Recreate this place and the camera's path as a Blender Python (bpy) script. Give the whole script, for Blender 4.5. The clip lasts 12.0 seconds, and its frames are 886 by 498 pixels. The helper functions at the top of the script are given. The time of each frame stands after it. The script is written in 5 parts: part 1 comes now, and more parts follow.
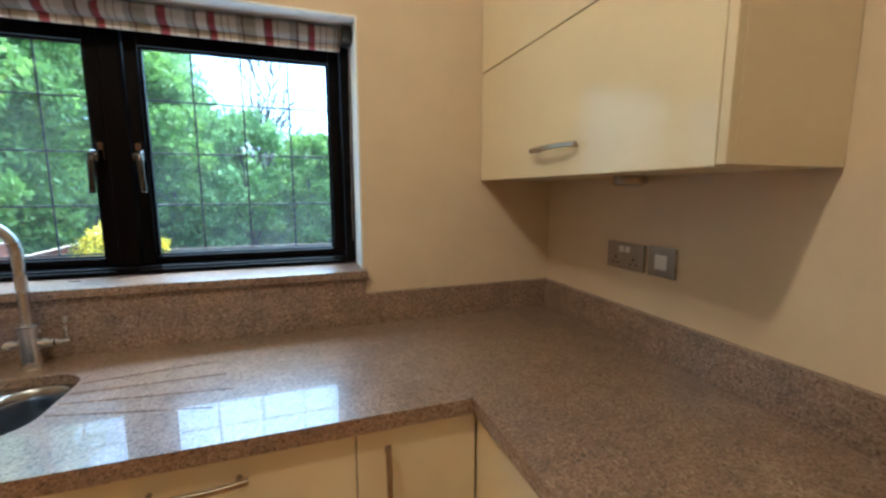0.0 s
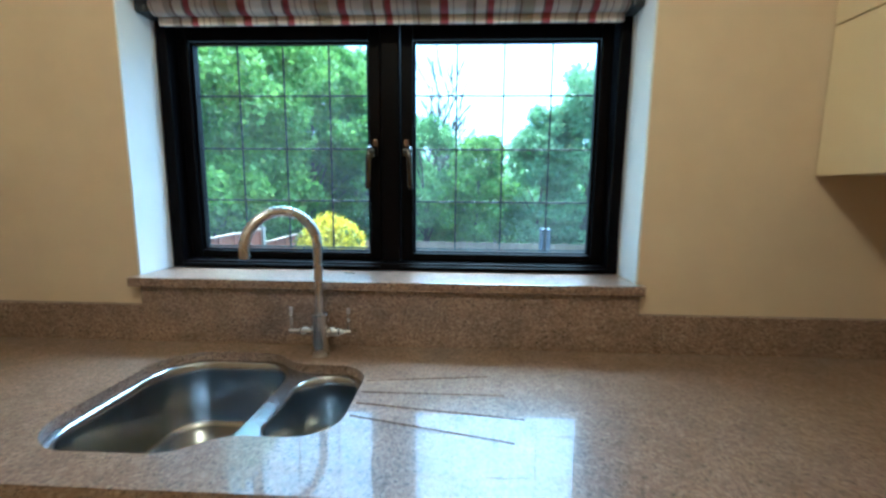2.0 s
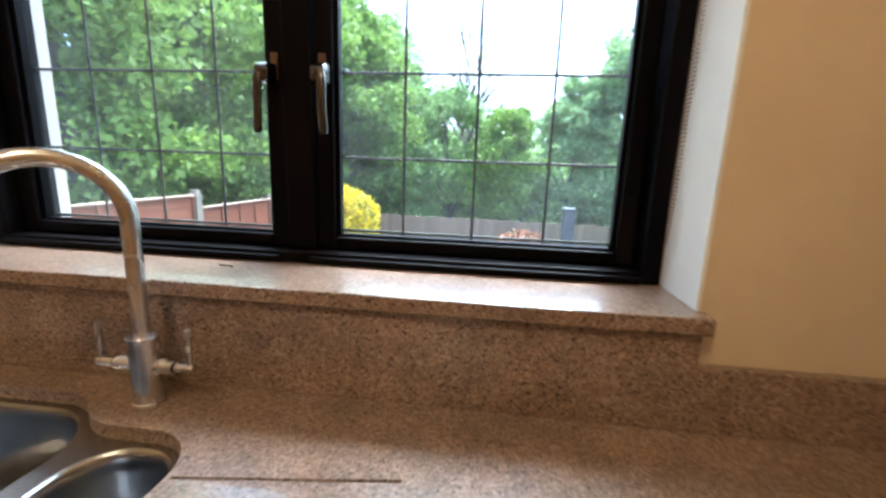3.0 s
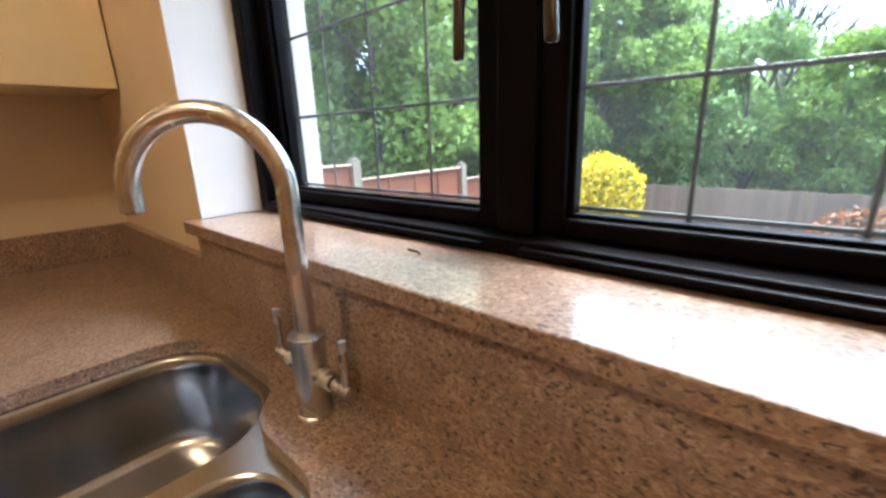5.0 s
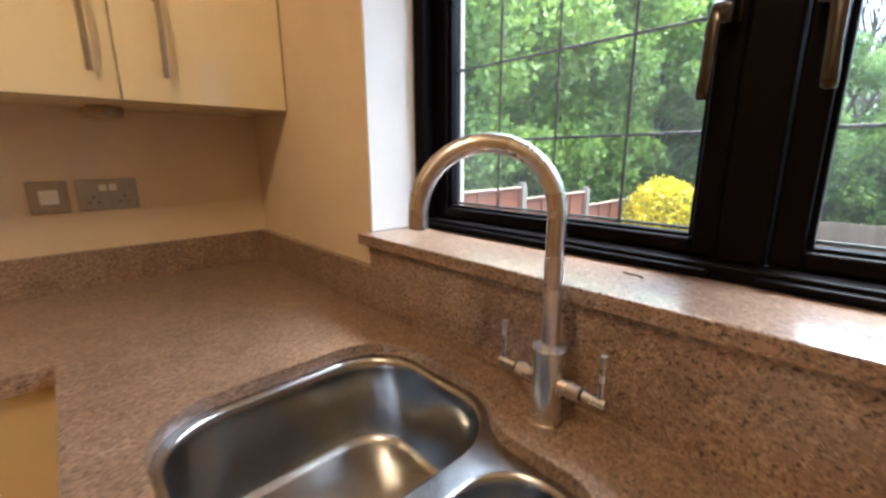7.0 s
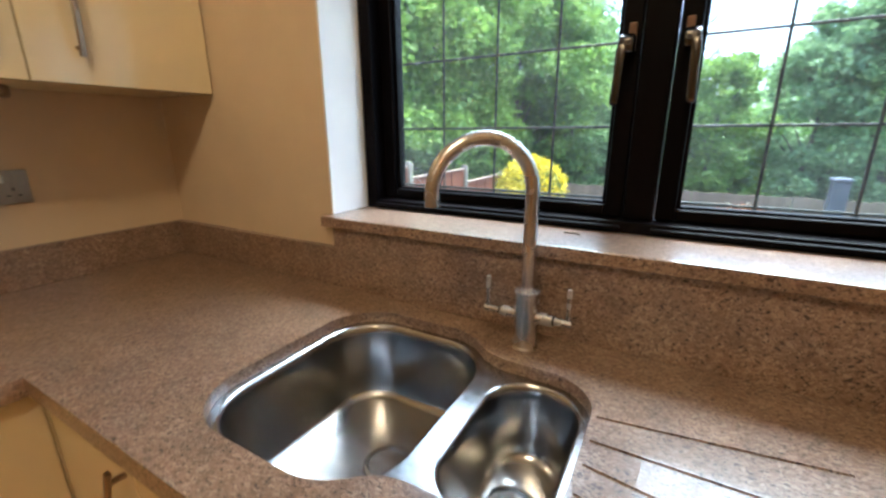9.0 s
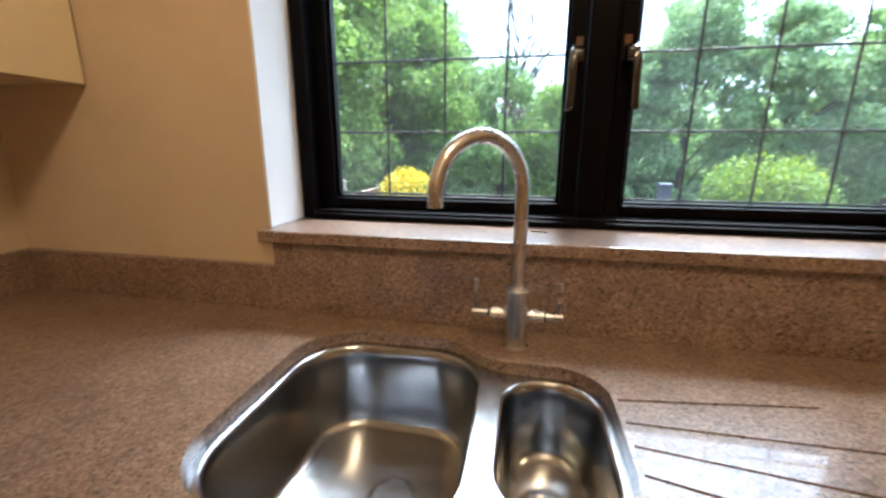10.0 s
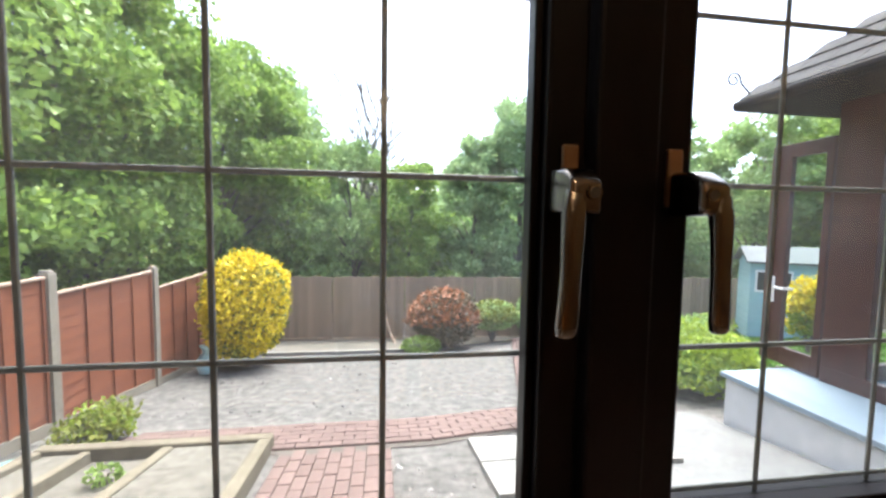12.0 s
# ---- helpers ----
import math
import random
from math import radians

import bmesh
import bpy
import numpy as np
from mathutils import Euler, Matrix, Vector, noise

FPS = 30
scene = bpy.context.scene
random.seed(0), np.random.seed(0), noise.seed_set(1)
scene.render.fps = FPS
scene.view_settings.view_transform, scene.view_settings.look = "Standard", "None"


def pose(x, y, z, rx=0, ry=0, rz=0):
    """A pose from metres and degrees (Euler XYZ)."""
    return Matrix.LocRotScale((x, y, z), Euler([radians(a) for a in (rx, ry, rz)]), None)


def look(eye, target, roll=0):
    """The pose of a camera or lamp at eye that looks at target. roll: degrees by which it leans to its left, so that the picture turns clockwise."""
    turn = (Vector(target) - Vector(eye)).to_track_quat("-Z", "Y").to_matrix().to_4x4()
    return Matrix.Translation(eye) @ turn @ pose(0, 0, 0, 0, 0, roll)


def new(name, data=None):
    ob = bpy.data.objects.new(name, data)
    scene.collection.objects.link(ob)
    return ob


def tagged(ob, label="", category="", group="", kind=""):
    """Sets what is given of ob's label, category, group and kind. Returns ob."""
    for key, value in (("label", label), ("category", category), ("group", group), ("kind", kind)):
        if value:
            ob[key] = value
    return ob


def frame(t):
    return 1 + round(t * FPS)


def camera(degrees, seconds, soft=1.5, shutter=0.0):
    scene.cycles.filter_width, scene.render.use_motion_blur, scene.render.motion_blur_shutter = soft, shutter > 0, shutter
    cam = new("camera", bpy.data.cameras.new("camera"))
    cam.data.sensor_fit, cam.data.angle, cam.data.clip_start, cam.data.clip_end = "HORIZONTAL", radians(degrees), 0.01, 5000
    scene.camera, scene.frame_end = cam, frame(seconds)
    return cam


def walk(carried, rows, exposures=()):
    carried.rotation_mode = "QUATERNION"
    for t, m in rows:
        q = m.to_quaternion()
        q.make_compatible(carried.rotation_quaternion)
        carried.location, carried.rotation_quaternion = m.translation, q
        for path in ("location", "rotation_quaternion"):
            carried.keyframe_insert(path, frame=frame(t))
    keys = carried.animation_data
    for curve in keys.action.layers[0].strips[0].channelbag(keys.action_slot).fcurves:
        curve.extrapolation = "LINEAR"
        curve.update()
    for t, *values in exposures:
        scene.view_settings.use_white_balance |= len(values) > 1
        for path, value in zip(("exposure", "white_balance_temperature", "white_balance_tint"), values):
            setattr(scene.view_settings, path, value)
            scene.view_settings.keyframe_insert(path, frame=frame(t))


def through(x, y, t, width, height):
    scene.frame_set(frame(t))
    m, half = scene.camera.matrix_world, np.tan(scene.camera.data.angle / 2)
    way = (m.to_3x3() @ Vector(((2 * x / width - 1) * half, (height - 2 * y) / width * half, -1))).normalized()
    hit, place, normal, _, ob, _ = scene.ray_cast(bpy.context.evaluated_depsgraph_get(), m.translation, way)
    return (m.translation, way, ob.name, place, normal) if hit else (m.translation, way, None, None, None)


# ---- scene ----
cam = camera(94.5, 12.0, 2.6, 0.4)
PATH = [
    (0, (0.53, -1.406, 1.369), (1.178, 0.466, 1.091), -0.1),
    (0.5, (0.535, -1.491, 1.361), (1.09, 0.416, 1.126), 0.6),
    (1, (0.439, -1.463, 1.365), (0.762, 0.498, 1.145), 0.7),
    (1.5, (0.307, -1.35, 1.372), (0.387, 0.636, 1.15), 0.5),
    (2, (0.229, -1.151, 1.357), (0.14, 0.828, 1.083), 0.5),
    (2.5, (0.324, -0.895, 1.329), (0.202, 1.078, 1.021), 0.9),
    (3, (0.393, -0.649, 1.312), (0.178, 1.301, 0.92), 2.1),
    (3.5, (0.409, -0.494, 1.312), (-0.229, 1.345, 0.852), 0.9),
    (3.7, (0.418, -0.45, 1.31), (-0.385, 1.318, 0.85), 0.2),
    (5.3, (0.25, -0.303, 1.25), (-1.055, 1.1, 0.69), -2.4),
    (5.5, (0.209, -0.288, 1.235), (-1.105, 1.103, 0.651), -2.6),
    (6, (0.122, -0.286, 1.21), (-1.252, 1.052, 0.642), -2.2),
    (6.5, (0.076, -0.344, 1.242), (-1.353, 0.959, 0.732), -1.2),
    (6.7, (0.094, -0.425, 1.277), (-1.342, 0.887, 0.82), -0.6),
    (8.3, (0.232, -0.89, 1.307), (-0.958, 0.634, 0.805), 0.0),
    (8.5, (0.196, -0.868, 1.302), (-0.927, 0.705, 0.784), -0.1),
    (9, (0.066, -0.792, 1.315), (-0.887, 0.879, 0.768), -0.3),
    (9.5, (-0.067, -0.827, 1.322), (-0.683, 0.993, 0.768), 0.0),
    (10, (-0.147, -0.835, 1.287), (-0.532, 1.068, 0.807), 0.2),
    (10.5, (-0.131, -0.664, 1.387), (-0.248, 1.306, 1.061), 0.6),
    (11, (-0.136, -0.408, 1.456), (-0.097, 1.583, 1.263), 0.6),
    (11.5, (-0.19, -0.222, 1.465), (0.022, 1.761, 1.309), 0.9),
    (12, (-0.209, -0.16, 1.456), (0.087, 1.813, 1.314), 0.9),
]
walk(cam, [(t, look(eye, target, roll)) for t, eye, target, roll in PATH],
     [(0, 3.38, 4250, -6), (1.5, 3.34, 3850, -14), (2.2, 3.28, 4050, -13), (2.9, 3.32, 4950, 1), (4.5, 3.38, 5150, 5), (6.5, 3.48, 5400, 8), (8.3, 3.28, 4900, -2),
      (10, 3.27, 5150, 3), (10.8, 3.22, 5400, 6), (11.5, 2.98, 5900, 10), (12, 2.9, 5900, 10)])

# ---- world, sun, exposure ----
world = bpy.data.worlds.new("sky")
scene.world = world
world.use_nodes = True
wn = world.node_tree.nodes
sky = wn.new("ShaderNodeTexSky")
sky.sky_type = "NISHITA"
sky.sun_disc = False
sky.sun_elevation = radians(69)
sky.sun_rotation = radians(21)
sky.air_density, sky.dust_density, sky.ozone_density = 0.55, 6.0, 0.4
world.node_tree.links.new(sky.outputs[0], wn["Background"].inputs[0])
wn["Background"].inputs[1].default_value = 0.15

sun = new("sun", bpy.data.lights.new("sun", "SUN"))
sun.data.energy, sun.data.angle, sun.data.color = 0.45, radians(30), (1.0, 0.96, 0.9)
sun.matrix_world = look((2.5, 9.5, 18), (0, 3, 0))

skylight = new("window_daylight", bpy.data.lights.new("window_daylight", "AREA"))   # stands in for the sky's light in the window opening
skylight.data.shape, skylight.data.size, skylight.data.size_y = "RECTANGLE", 1.3, 0.68
skylight.data.energy, skylight.data.color = 0.3, (1.0, 0.97, 0.9)
skylight.matrix_world = look((0, 0.24, 1.49), (0, -1, 1.3))

LAMPS = ((0.0, -1.28, 2.74, 2.2, 0.04), (0.0, -3.9, 2.74, 1.2, 0.32))     # place, watts and softness of the bulbs of two ceiling lights
for lx, ly, lz, watts, blur in LAMPS:
    for dx in (-0.07, 0.07):
        bulb_light = new("ceiling_light_source", bpy.data.lights.new("ceiling_light_source", "POINT"))
        bulb_light.data.energy, bulb_light.data.color, bulb_light.data.shadow_soft_size = watts, (1.0, 0.65, 0.335), blur
        bulb_light.location = (lx + dx, ly, lz - 0.05)


# ---- materials ----
def material(name, low, high, scale=20.0, rough=0.5, metal=0.0, bump=0.0, bump_scale=200.0, coat=0.0,
             stretch=(1, 1, 1), vary=0.0, island=False, rough_vary=0.08, through=0.0, detail=6.0):
    """A surface with two scales of colour change, fine relief and uneven gloss."""
    m = bpy.data.materials.new(name)
    m.use_nodes = True
    nt = m.node_tree
    n, l = nt.nodes, nt.links
    bsdf = n["Principled BSDF"]
    co = n.new("ShaderNodeTexCoord")
    mp = n.new("ShaderNodeMapping")
    mp.inputs["Scale"].default_value = stretch
    l.new(co.outputs["Object"], mp.inputs[0])
    a = n.new("ShaderNodeTexNoise")
    a.inputs["Scale"].default_value, a.inputs["Detail"].default_value = scale, detail
    b = n.new("ShaderNodeTexNoise")
    b.inputs["Scale"].default_value, b.inputs["Detail"].default_value = scale / 9.0, 3.0
    l.new(mp.outputs[0], a.inputs[0])
    l.new(mp.outputs[0], b.inputs[0])
    mx = n.new("ShaderNodeMath")
    mx.operation = "ADD"
    l.new(a.outputs[0], mx.inputs[0])
    l.new(b.outputs[0], mx.inputs[1])
    last = mx.outputs[0]
    half = 1.0
    if vary or island:
        info = n.new("ShaderNodeNewGeometry") if island else n.new("ShaderNodeObjectInfo")
        sc = n.new("ShaderNodeMath")
        sc.operation = "MULTIPLY_ADD"
        sc.inputs[1].default_value = max(vary, 0.01)
        l.new(info.outputs["Random Per Island" if island else "Random"], sc.inputs[0])
        l.new(last, sc.inputs[2])
        last = sc.outputs[0]
        half += vary / 2
    rg = n.new("ShaderNodeMapRange")
    rg.inputs["From Min"].default_value, rg.inputs["From Max"].default_value = half - 0.3 - vary * 0.4, half + 0.3 + vary * 0.4
    l.new(last, rg.inputs[0])
    mix = n.new("ShaderNodeMix")
    mix.data_type = "RGBA"
    mix.inputs[6].default_value, mix.inputs[7].default_value = (*low, 1), (*high, 1)
    l.new(rg.outputs[0], mix.inputs[0])
    l.new(mix.outputs[2], bsdf.inputs["Base Color"])
    rr = n.new("ShaderNodeMapRange")
    rr.inputs["To Min"].default_value, rr.inputs["To Max"].default_value = max(rough - rough_vary, 0.02), min(rough + rough_vary, 1)
    l.new(b.outputs[0], rr.inputs[0])
    l.new(rr.outputs[0], bsdf.inputs["Roughness"])
    bsdf.inputs["Metallic"].default_value = metal
    bsdf.inputs["Coat Weight"].default_value = coat
    bsdf.inputs["Coat Roughness"].default_value = 0.08
    if bump:
        c = n.new("ShaderNodeTexNoise")
        c.inputs["Scale"].default_value, c.inputs["Detail"].default_value = bump_scale, 4
        l.new(mp.outputs[0], c.inputs[0])
        bp = n.new("ShaderNodeBump")
        bp.inputs["Strength"].default_value, bp.inputs["Distance"].default_value = bump, 0.004
        l.new(c.outputs[0], bp.inputs["Height"])
        l.new(bp.outputs[0], bsdf.inputs["Normal"])
    if through:
        tr = n.new("ShaderNodeBsdfTranslucent")
        l.new(mix.outputs[2], tr.inputs[0])
        ms = n.new("ShaderNodeMixShader")
        ms.inputs[0].default_value = through
        l.new(bsdf.outputs[0], ms.inputs[1])
        l.new(tr.outputs[0], ms.inputs[2])
        l.new(ms.outputs[0], n["Material Output"].inputs[0])
    return m


def stone_material():
    """Polished brown-beige granite with dark and pale flecks."""
    m = bpy.data.materials.new("granite")
    m.use_nodes = True
    n, l = m.node_tree.nodes, m.node_tree.links
    bsdf = n["Principled BSDF"]
    co = n.new("ShaderNodeTexCoord")
    warp = n.new("ShaderNodeTexNoise")
    warp.inputs["Scale"].default_value = 90
    add = n.new("ShaderNodeMix")
    add.data_type = "VECTOR"
    add.inputs[0].default_value = 0.02
    l.new(co.outputs["Object"], warp.inputs[0])
    l.new(co.outputs["Object"], add.inputs[4])
    l.new(warp.outputs["Color"], add.inputs[5])
    cells = n.new("ShaderNodeTexVoronoi")
    cells.inputs["Scale"].default_value = 230
    l.new(add.outputs[1], cells.inputs[0])
    grey = n.new("ShaderNodeSeparateColor")
    l.new(cells.outputs["Color"], grey.inputs[0])
    ramp = n.new("ShaderNodeValToRGB")
    stops = ((0.0, (0.17, 0.105, 0.067)), (0.25, (0.235, 0.154, 0.104)), (0.6, (0.275, 0.187, 0.13)), (0.85, (0.315, 0.223, 0.158)), (1.0, (0.4, 0.302, 0.224)))
    ramp.color_ramp.elements[0].position, ramp.color_ramp.elements[0].color = stops[0][0], (*stops[0][1], 1)
    ramp.color_ramp.elements[1].position, ramp.color_ramp.elements[1].color = stops[-1][0], (*stops[-1][1], 1)
    for p, c in stops[1:-1]:
        ramp.color_ramp.elements.new(p).color = (*c, 1)
    l.new(grey.outputs[0], ramp.inputs[0])
    last = ramp.outputs[0]
    # angular dark and pale flecks, a few millimetres long
    for scale, seed, low, high, tint, most in ((170, 3.7, 0.588, 0.618, (0.028, 0.015, 0.011), 0.95), (120, 9.1, 0.6, 0.66, (0.44, 0.33, 0.245), 0.6),
                                               (70, 5.3, 0.56, 0.66, (0.16, 0.09, 0.056), 0.6)):
        turn = n.new("ShaderNodeMapping")
        turn.inputs["Location"].default_value = (seed, seed * 0.7, seed * 1.9)
        turn.inputs["Rotation"].default_value = (seed, seed * 2.1, seed * 0.4)
        turn.inputs["Scale"].default_value = (1.0, 1.7, 1.25)
        l.new(co.outputs["Object"], turn.inputs[0])
        fleck = n.new("ShaderNodeTexNoise")
        fleck.inputs["Scale"].default_value, fleck.inputs["Detail"].default_value, fleck.inputs["Distortion"].default_value = scale, 2.0, 0.7
        l.new(turn.outputs[0], fleck.inputs[0])
        cut = n.new("ShaderNodeMapRange")
        cut.inputs["From Min"].default_value, cut.inputs["From Max"].default_value, cut.inputs["To Max"].default_value = low, high, most
        l.new(fleck.outputs[0], cut.inputs[0])
        lay = n.new("ShaderNodeMix")
        lay.data_type = "RGBA"
        lay.inputs[7].default_value = (*tint, 1)
        l.new(cut.outputs[0], lay.inputs[0])
        l.new(last, lay.inputs[6])
        last = lay.outputs[2]
    big = n.new("ShaderNodeTexNoise")
    big.inputs["Scale"].default_value, big.inputs["Detail"].default_value = 14, 5
    l.new(co.outputs["Object"], big.inputs[0])
    rg = n.new("ShaderNodeMapRange")
    rg.inputs["From Min"].default_value, rg.inputs["From Max"].default_value = 0.3, 0.7
    rg.inputs["To Min"].default_value, rg.inputs["To Max"].default_value = 0.78, 1.12
    l.new(big.outputs[0], rg.inputs[0])
    mul = n.new("ShaderNodeVectorMath")
    mul.operation = "SCALE"
    l.new(last, mul.inputs[0])
    l.new(rg.outputs[0], mul.inputs["Scale"])
    l.new(mul.outputs[0], bsdf.inputs["Base Color"])
    rr = n.new("ShaderNodeMapRange")
    rr.inputs["To Min"].default_value, rr.inputs["To Max"].default_value = 0.28, 0.36
    bsdf.inputs["Coat Weight"].default_value, bsdf.inputs["Coat Roughness"].default_value = 0.55, 0.015
    l.new(big.outputs[0], rr.inputs[0])
    l.new(rr.outputs[0], bsdf.inputs["Roughness"])
    bsdf.inputs["IOR"].default_value = 1.6
    bp = n.new("ShaderNodeBump")
    bp.inputs["Strength"].default_value, bp.inputs["Distance"].default_value = 0.03, 0.001
    l.new(cells.outputs["Distance"], bp.inputs["Height"])
    l.new(bp.outputs[0], bsdf.inputs["Normal"])
    return m


def glass_material(name, tint=(0.95, 0.98, 0.965), haze=0.008):
    """A pane with a thin translucent film that imitates glare haze: light goes straight on, gloss rises towards grazing
    angles.
    """
    m = bpy.data.materials.new(name)
    m.use_nodes = True
    n, l = m.node_tree.nodes, m.node_tree.links
    n.remove(n["Principled BSDF"])
    tr = n.new("ShaderNodeBsdfTransparent")
    tr.inputs[0].default_value = (*tint, 1)
    gl = n.new("ShaderNodeBsdfGlossy")
    gl.inputs["Roughness"].default_value = 0.02
    lw = n.new("ShaderNodeLayerWeight")
    lw.inputs[0].default_value = 0.5
    pw = n.new("ShaderNodeMath")
    pw.operation, pw.inputs[1].default_value = "POWER", 5.0
    l.new(lw.outputs["Facing"], pw.inputs[0])
    fr = n.new("ShaderNodeMath")
    fr.operation, fr.inputs[1].default_value, fr.inputs[2].default_value = "MULTIPLY_ADD", 0.6, 0.022
    l.new(pw.outputs[0], fr.inputs[0])
    ms = n.new("ShaderNodeMixShader")
    l.new(fr.outputs[0], ms.inputs[0])
    l.new(tr.outputs[0], ms.inputs[1])
    l.new(gl.outputs[0], ms.inputs[2])
    co = n.new("ShaderNodeTexCoord")
    no = n.new("ShaderNodeTexNoise")
    no.inputs["Scale"].default_value, no.inputs["Detail"].default_value = 3.5, 5
    l.new(co.outputs["Object"], no.inputs[0])
    dr = n.new("ShaderNodeMapRange")
    dr.inputs["From Min"].default_value, dr.inputs["From Max"].default_value = 0.35, 0.75
    dr.inputs["To Min"].default_value, dr.inputs["To Max"].default_value = haze * 0.5, haze * 2
    l.new(no.outputs[0], dr.inputs[0])
    # pale veil over the view, added in place of glare on the glass
    film = n.new("ShaderNodeBsdfTranslucent")
    film.inputs[0].default_value = (0.75, 0.8, 0.78, 1)
    md = n.new("ShaderNodeMixShader")
    l.new(dr.outputs[0], md.inputs[0])
    l.new(ms.outputs[0], md.inputs[1])
    l.new(film.outputs[0], md.inputs[2])
    l.new(md.outputs[0], n["Material Output"].inputs[0])
    return m


def blind_material():
    """Woven cotton with uneven vertical stripes in cream, red, grey and olive, paler above the hem."""
    m = bpy.data.materials.new("striped_fabric")
    m.use_nodes = True
    n, l = m.node_tree.nodes, m.node_tree.links
    bsdf = n["Principled BSDF"]
    co = n.new("ShaderNodeTexCoord")
    sp = n.new("ShaderNodeSeparateXYZ")
    l.new(co.outputs["Object"], sp.inputs[0])
    fr = n.new("ShaderNodeMath")
    fr.operation = "MULTIPLY_ADD"
    fr.inputs[1].default_value, fr.inputs[2].default_value = 1 / 0.29, 3.1
    l.new(sp.outputs[0], fr.inputs[0])
    md = n.new("ShaderNodeMath")
    md.operation = "FRACT"
    l.new(fr.outputs[0], md.inputs[0])
    ramp = n.new("ShaderNodeValToRGB")
    ramp.color_ramp.interpolation = "CONSTANT"
    cream, red, grey, olive, dark = ((0.66, 0.62, 0.57), (0.29, 0.045, 0.07), (0.4, 0.37, 0.35), (0.4, 0.36, 0.29),
                                     (0.2, 0.14, 0.14))
    bands = ((0.0, cream), (0.09, dark), (0.11, red), (0.17, cream), (0.22, grey), (0.24, cream), (0.29, dark), (0.3, cream), (0.37, grey), (0.42, dark),
             (0.44, olive), (0.56, cream), (0.64, dark), (0.655, red), (0.73, cream), (0.775, dark), (0.785, cream), (0.9, grey), (0.97, dark))
    ramp.color_ramp.elements[0].position, ramp.color_ramp.elements[0].color = 0, (*cream, 1)
    ramp.color_ramp.elements[1].position, ramp.color_ramp.elements[1].color = bands[-1][0], (*bands[-1][1], 1)
    for p, c in bands[1:-1]:
        ramp.color_ramp.elements.new(p).color = (*c, 1)
    l.new(md.outputs[0], ramp.inputs[0])
    weave = n.new("ShaderNodeTexNoise")
    weave.inputs["Scale"].default_value = 600
    l.new(co.outputs["Object"], weave.inputs[0])
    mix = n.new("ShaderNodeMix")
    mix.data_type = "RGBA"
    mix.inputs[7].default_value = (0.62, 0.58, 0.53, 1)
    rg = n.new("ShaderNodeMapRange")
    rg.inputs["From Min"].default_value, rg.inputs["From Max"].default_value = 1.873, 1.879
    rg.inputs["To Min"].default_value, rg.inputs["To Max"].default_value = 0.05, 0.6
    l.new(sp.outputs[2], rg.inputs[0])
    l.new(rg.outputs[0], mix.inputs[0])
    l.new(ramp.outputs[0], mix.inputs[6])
    l.new(mix.outputs[2], bsdf.inputs["Base Color"])
    bsdf.inputs["Roughness"].default_value = 0.9
    bp = n.new("ShaderNodeBump")
    bp.inputs["Strength"].default_value, bp.inputs["Distance"].default_value = 0.3, 0.001
    l.new(weave.outputs[0], bp.inputs["Height"])
    l.new(bp.outputs[0], bsdf.inputs["Normal"])
    return m


GRANITE = stone_material()
GLASS = glass_material("window_glass")
CLEAR = glass_material("clear_glass", haze=0.002)
FABRIC = blind_material()
WALL = material("beige_wall_paint", (0.595, 0.476, 0.32), (0.655, 0.53, 0.365), 7, 0.75, bump=0.12, bump_scale=260)
WHITE = material("white_reveal_paint", (0.74, 0.75, 0.75), (0.82, 0.82, 0.81), 9, 0.6, bump=0.1, bump_scale=220)
CEIL = material("ceiling_paint", (0.74, 0.73, 0.7), (0.8, 0.79, 0.76), 6, 0.8, bump=0.1, bump_scale=200)
FLOORM = material("warm_floor_boards", (0.55, 0.25, 0.055), (0.7, 0.35, 0.09), 12, 0.4, bump=0.05)
CREAM = material("cream_gloss_lacquer", (0.72, 0.62, 0.395), (0.76, 0.66, 0.435), 3, 0.16, bump=0.015, bump_scale=40, coat=0.25, rough_vary=0.04)
CARCASS = material("cream_melamine", (0.66, 0.565, 0.36), (0.7, 0.605, 0.4), 6, 0.4, bump=0.03)
STEEL = material("brushed_steel", (0.58, 0.57, 0.56), (0.7, 0.69, 0.68), 90, 0.27, 1.0, bump=0.012, bump_scale=500, rough_vary=0.05)
SINKM = material("satin_sink_steel", (0.36, 0.36, 0.36), (0.45, 0.45, 0.45), 30, 0.19, 1.0, bump=0.05, bump_scale=140, stretch=(1, 8, 1), rough_vary=0.07)
NICKEL = material("brushed_nickel", (0.34, 0.29, 0.23), (0.44, 0.38, 0.31), 60, 0.34, 1.0, bump=0.04, bump_scale=300)
PLATE = material("brushed_socket_plate", (0.3, 0.265, 0.22), (0.38, 0.34, 0.285), 50, 0.38, 1.0, bump=0.04, stretch=(1, 10, 1))
CHROME = material("polished_chrome", (0.07, 0.063, 0.057), (0.12, 0.11, 0.1), 20, 0.22, 1.0, rough_vary=0.05)
BRONZE = material("dark_bronze_plate", (0.12, 0.075, 0.048), (0.18, 0.115, 0.075), 60, 0.35, 0.9)
DARKF = material("dark_brown_window_frame", (0.0016, 0.0012, 0.0017), (0.0032, 0.0022, 0.0026), 60, 0.42, bump=0.08, bump_scale=180, stretch=(1, 1, 0.2))
DARKF.node_tree.nodes["Principled BSDF"].inputs["Specular IOR Level"].default_value = 0.06
LEADM = material("lead_strip", (0.05, 0.055, 0.055), (0.1, 0.105, 0.1), 80, 0.5, 0.3, bump=0.1)
